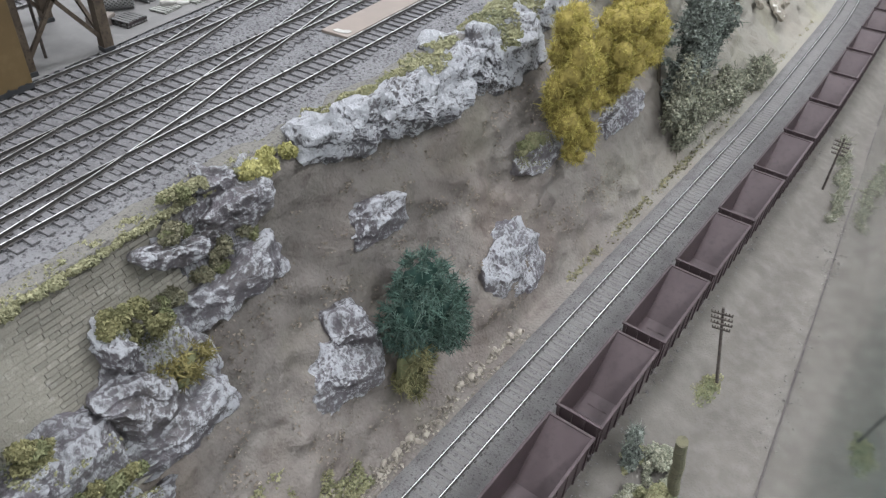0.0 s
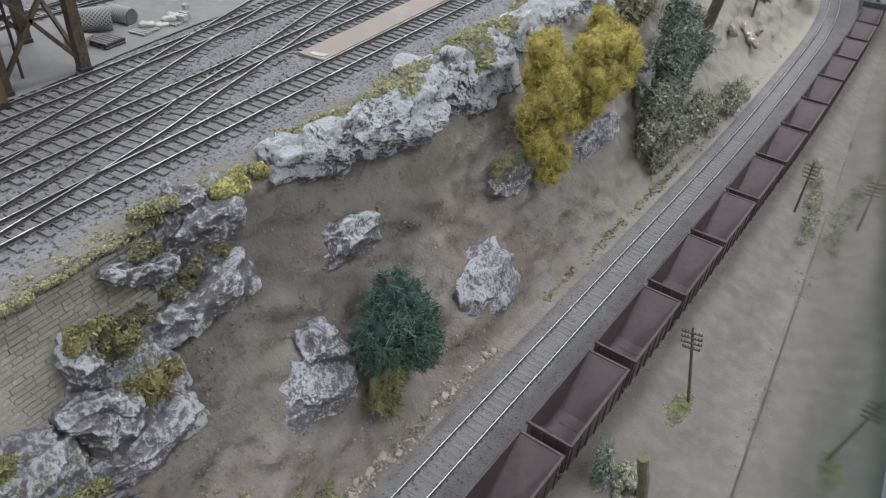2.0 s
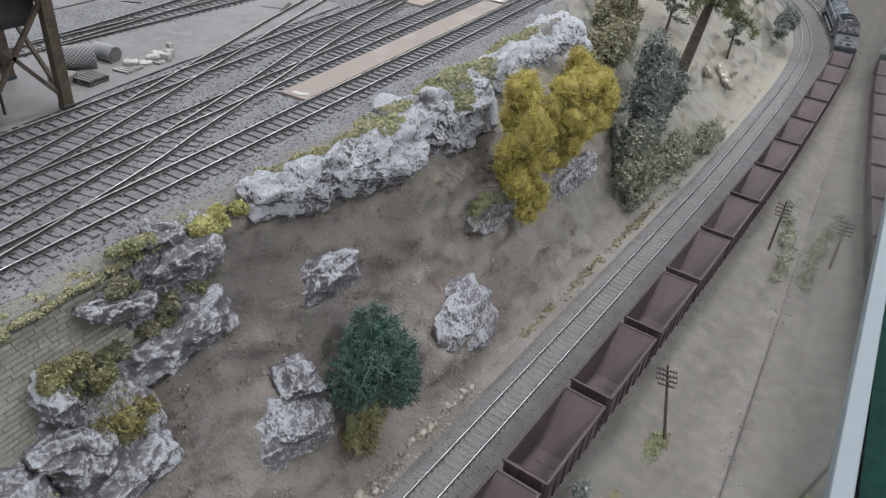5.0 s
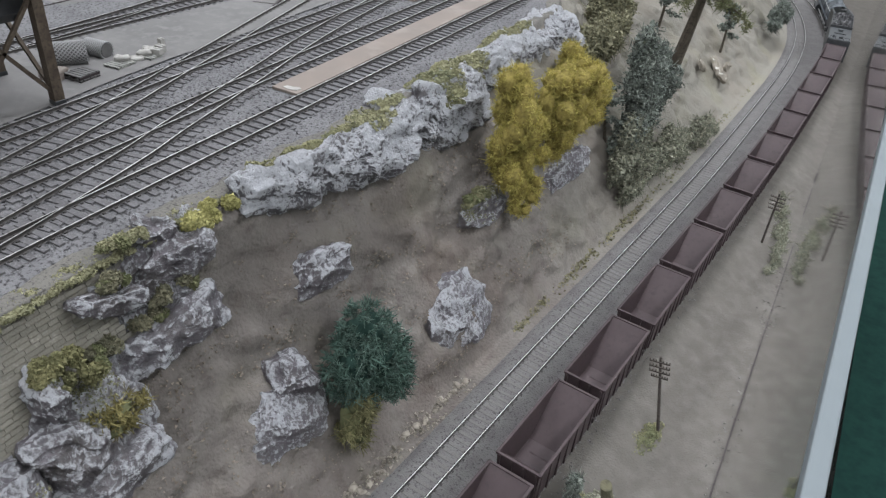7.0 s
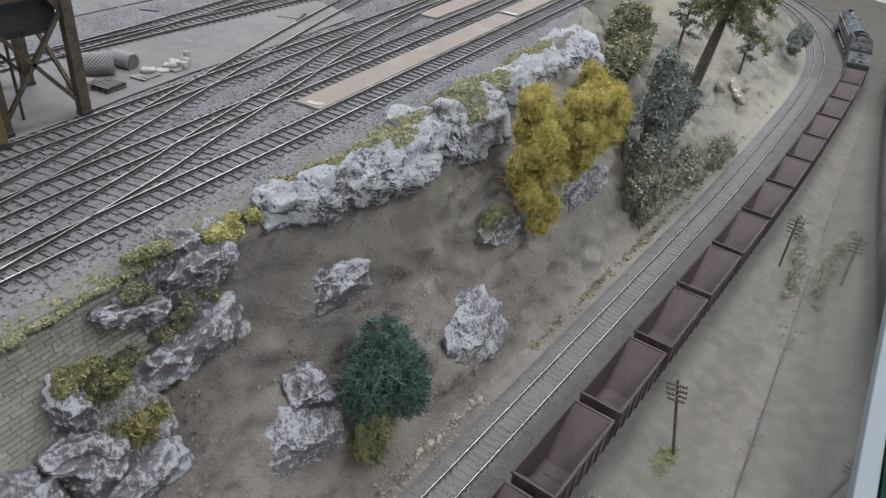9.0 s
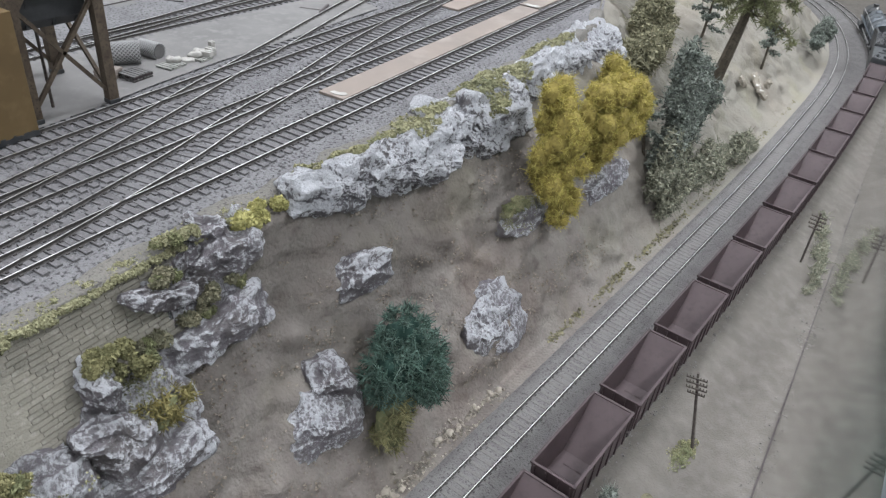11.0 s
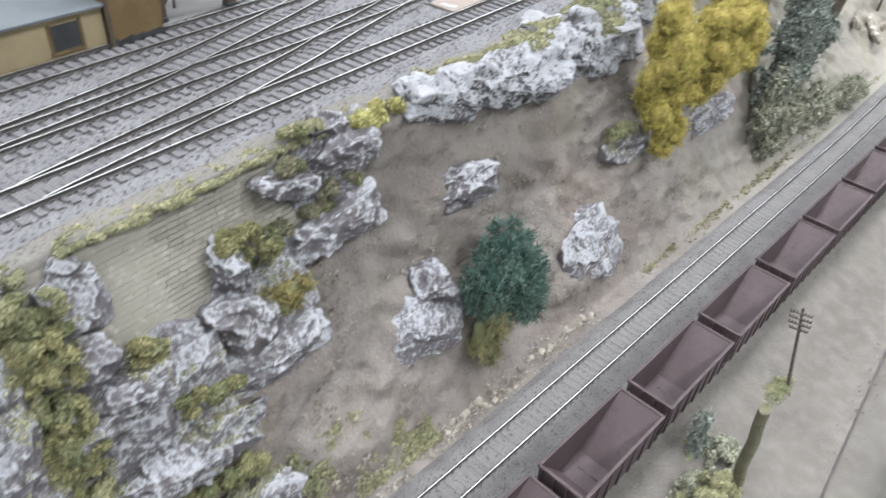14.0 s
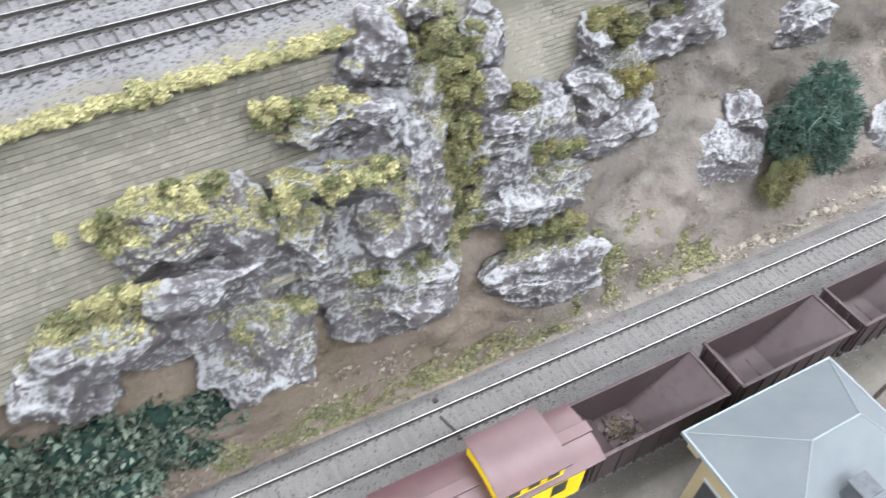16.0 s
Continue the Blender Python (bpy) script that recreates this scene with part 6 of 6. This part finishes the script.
def build_tower():
    t = thing("timber_tower", -312, -215, 180, "dark timber coaling tower on braced legs", "tower")
    X, Y, H = 34, 25, 78
    corners = [(X, Y), (X, -Y), (-X, Y), (-X, -Y)]
    for x, y in corners:
        leg = part("leg", beam(bmesh.new(), (x, y, 0), (x, y, H + 4), 6.5, 6.5), TIMBER, t)
        part("shoe", boxed(x - 3.7, x + 3.7, y - 3.7, y + 3.7, 0, 3, 0.3), BLACK, leg, "black foot")
    for (a, b) in ((0, 1), (2, 3), (0, 2), (1, 3)):
        p, q = corners[a], corners[b]
        part("brace", beam(bmesh.new(), (*p, 6), (*q, H - 8), 2.3, 2.3), TIMBER, t)
        part("brace", beam(bmesh.new(), (*q, 6), (*p, H - 8), 2.3, 2.3), TIMBER, t)
        part("tie_beam", beam(bmesh.new(), (*p, H), (*q, H), 5, 5), TIMBER, t)
    part("bin", boxed(-X - 4, X + 4, -Y - 4, Y + 4, H + 3, H + 70, 0.8), POLE, t, "blackened bin")
    bm = bmesh.new()
    rings = [[bm.verts.new((cx * a, cy * b + 1, h)) for cx, cy in ((-1, -1), (1, -1), (1, 1), (-1, 1))] for a, b, h in ((19, 19, H - 28), (24, 22, H - 22), (29, 22.5, H + 3.5))]
    for lo, hi in zip(rings, rings[1:]):
        for k in range(4):
            bm.faces.new((lo[k], lo[(k + 1) % 4], hi[(k + 1) % 4], hi[k]))
    bm.faces.new(list(reversed(rings[0])))
    chute = part("chute", bm, BLACK, t, "blackened tapering chute under the bin")
    part("rim", boxed(20, 25.5, -20, 22, H - 12, H - 9.5, 0.3), BLACK, chute)
    for y in (-12, 4, 18):
        part("stiffener", beam(bmesh.new(), (21, y, H - 27), (29.6, y, H + 2), 1.6, 1.6), BLACK, chute)
    for s in (-1, 1):
        bm = bmesh.new()
        tri = [[bm.verts.new((X + d, s * (Y - 3.2) - s * e, h)) for e, h in ((0, H - 2.6), (0, H - 14), (8, H - 2.6))] for d in (-1.0, 1.0)]
        bm.faces.new(tri[0])
        bm.faces.new(list(reversed(tri[1])))
        for k in range(3):
            bm.faces.new((tri[0][k], tri[1][k], tri[1][(k + 1) % 3], tri[0][(k + 1) % 3]))
        bmesh.ops.recalc_face_normals(bm, faces=bm.faces[:])
        part("gusset", bm, TIMBER, t)
    part("pipe", rod(bmesh.new(), (18, -6, 0), (18, -6, H), 1.0, None, 8), POLE, t)


build_tower()


def build_shed():
    t = thing("shed", -262, -248, 180, "brown card-built shed block with a cream windowed front", "shed", turn=5.5)
    part("tall_block", boxed(-40, 0, -32, 2, 0, 72, 0.3), PLY, t, "brown boarded block")
    part("corner_post", boxed(-0.8, 0.8, -33, -30.5, 0, 72, 0.2), TIMBER, t)
    bm = bmesh.new()
    rng = random.Random(3)
    for k in range(22):
        y = -32 + 34 * k / 22
        box(bm, -0.6, 0.35, y, y + 34 / 22, 0, 3 + 2.4 * noise.noise(Vector((k * 0.45, 0, 0))) + rng.uniform(0, 0.8))
    part("plinth", bm, BLACK, t, "black ragged foot edge")
    low = part("low_block", boxed(-40, -3, -112, -33, 0, 24, 0.3), CREAM, t, "cream front wall")
    win = part("window", boxed(-3.3, -2.5, -64, -48, 5, 19), BLACK, low, "dark window opening")
    for a in (-64.8, -47.2):
        part("frame", boxed(-3.4, -1.9, a - 0.8, a + 0.8, 4, 20, 0.1), PLY, win)
    part("frame", boxed(-3.4, -1.9, -66, -46, 3, 4.4, 0.1), PLY, win)
    part("low_roof", boxed(-44, 1.5, -114, -33.5, 24, 25.6, 0.3), ROOFBLUE, t, "pale flat roof")


build_shed()


def build_mesh_roll(x, y, z, length, r, turn, label):
    t = thing("mesh_roll", x, y, z, label, "wire roll", "rolls of wire mesh", turn=turn)
    part("core", rod(bmesh.new(), (0, -length / 2, r), (0, length / 2, r), r * 0.86, None, 20), GREYWOOD, t)
    bm = bmesh.new()
    for k in range(18):
        for s in (-1, 1):
            prev = None
            for i in range(15):
                a = 2 * math.pi * (k / 18 + s * i / 28)
                p = Vector((r * math.cos(a), -length / 2 + length * i / 14, r + r * math.sin(a)))
                if prev:
                    rod(bm, prev, p, 0.4, None, 4, caps=False)
                prev = p
    part("wire", bm, SILVERMESH, t, "grey diamond wire mesh")


build_mesh_roll(-336, -146, 179, 25, 8.0, -30, "large roll of grey wire mesh on the paving")
build_mesh_roll(-336, -123, 179, 18, 6.0, -77, "smaller roll of grey wire mesh lying across the large one")


def build_pallet(name, x, y, turn, w, ln, n, layers, material, label):
    """Pallets on one another: bearers and thin boards with gaps."""
    t = thing(name, x, y, 179, label, "pallet", "pallets", turn=turn)
    rng = random.Random(int(abs(x * 3 + y)))
    for q in range(layers):
        h = 2.6 * q
        for s in (-0.44, 0.0, 0.44):
            part("bearer", boxed(s * w - 0.8, s * w + 0.8, -ln / 2, ln / 2, h, h + 1.7), material if layers == 1 else CAR_DARK, t)
        for k in range(n):
            y0 = -ln / 2 + ln * k / n
            j = rng.uniform(-0.5, 0.5)
            part("board", boxed(-w / 2 + j, w / 2 + j, y0, y0 + 0.74 * ln / n, h + 1.7, h + 2.5 + rng.uniform(0, 0.2), 0.1), material, t)


build_pallet("pallet_stack", -306, -155, 10, 15, 17, 6, 2, GREYWOOD, "stack of dark pallets with grey boards on the paving")
build_pallet("pallet", -309, -124, 13, 14, 17, 6, 1, WHITEWOOD, "pale weathered pallet on the paving")
build_pallet("pallet", -308, -99, 10, 12, 13, 5, 1, WHITEWOOD, "pale weathered pallet on the paving")
for x, y, z, a, b, turn in ((-312, -120, 181.4, 5.2, 3.4, 55), (-310, -110, 179.0, 5.4, 3.4, 60), (-311, -102.5, 181.4, 5.4, 3.2, 70), (-314, -96, 181.4, 4.8, 3.0, 30)):
    t = thing("sack", x, y, z, "pale full sack lying among the pallets", "sack", "sacks", turn=turn)
    bm = bmesh.new()
    bmesh.ops.create_icosphere(bm, subdivisions=3, radius=1)
    for v in bm.verts:
        k = (abs(v.co.x) ** 3 + abs(v.co.y) ** 3 + abs(v.co.z) ** 3) ** (-1 / 3) * (1 + 0.30 * noise.noise(v.co * 2.0 + Vector((x, y, 0))))
        v.co = Vector((v.co.x * a, v.co.y * b, max(v.co.z * 2.0, -1.6) + 1.5)) * k
    part("cloth", bm, PALECARD, t, smooth=True)
for x, y, z, w, d, h, turn in ((-306, -94, 181.4, 6.5, 5.5, 4.0, 18), (-311, -88, 179.0, 6.5, 5, 6.5, 8), (-314, -84.5, 179.0, 4.2, 3.6, 10, 4)):
    t = thing("carton", x, y, z, "small pale carton standing beside the pallet", "carton", "cartons", turn=turn)
    part("box", boxed(-w / 2, w / 2, -d / 2, d / 2, 0, h, 0.3), PALECARD, t)
    part("flap", boxed(-w / 2 + 0.3, w / 2 - 0.3, -0.5, 0.5, h, h + 0.25), WHITEWOOD, t)
t = thing("crate", -318, -168, 179, "small tan crate behind the tower leg", "crate", turn=30)
part("box", boxed(-7, 7, -6, 6, 0, 7, 0.2), BOARD, t)
for k in range(3):
    part("slat", boxed(-7.3, 7.3, -6.3, 6.3, 0.6 + 2.3 * k, 1.9 + 2.3 * k, 0.1), BOARD, t)
# dark rods added on the paving in place of its crack lines
for a, b in (((-468, -88), (-472, -40)), ((-472.5, -36), (-474, 2)), ((-455, -30), (-440, -20))):
    t = thing("paving_crack", *a, 179.2, "thin dark rod in place of a crack in the far paving", "wire")
    part("wire", rod(bmesh.new(), (0, 0, 0), (b[0] - a[0], b[1] - a[1], 0.1), 0.55, None, 6), CAR_DARK, t)
for i, (x, y, turn) in enumerate(((-352, 58, -62), (-346, 66, 30))):
    t = thing("loose_plank", x, y, 179, "dark loose plank on the paving", "plank", "loose planks", turn=turn)
    part("board", boxed(-1.2, 1.2, -13, 13, 0, 1.2 + i, 0.1), CAR_DARK, t)
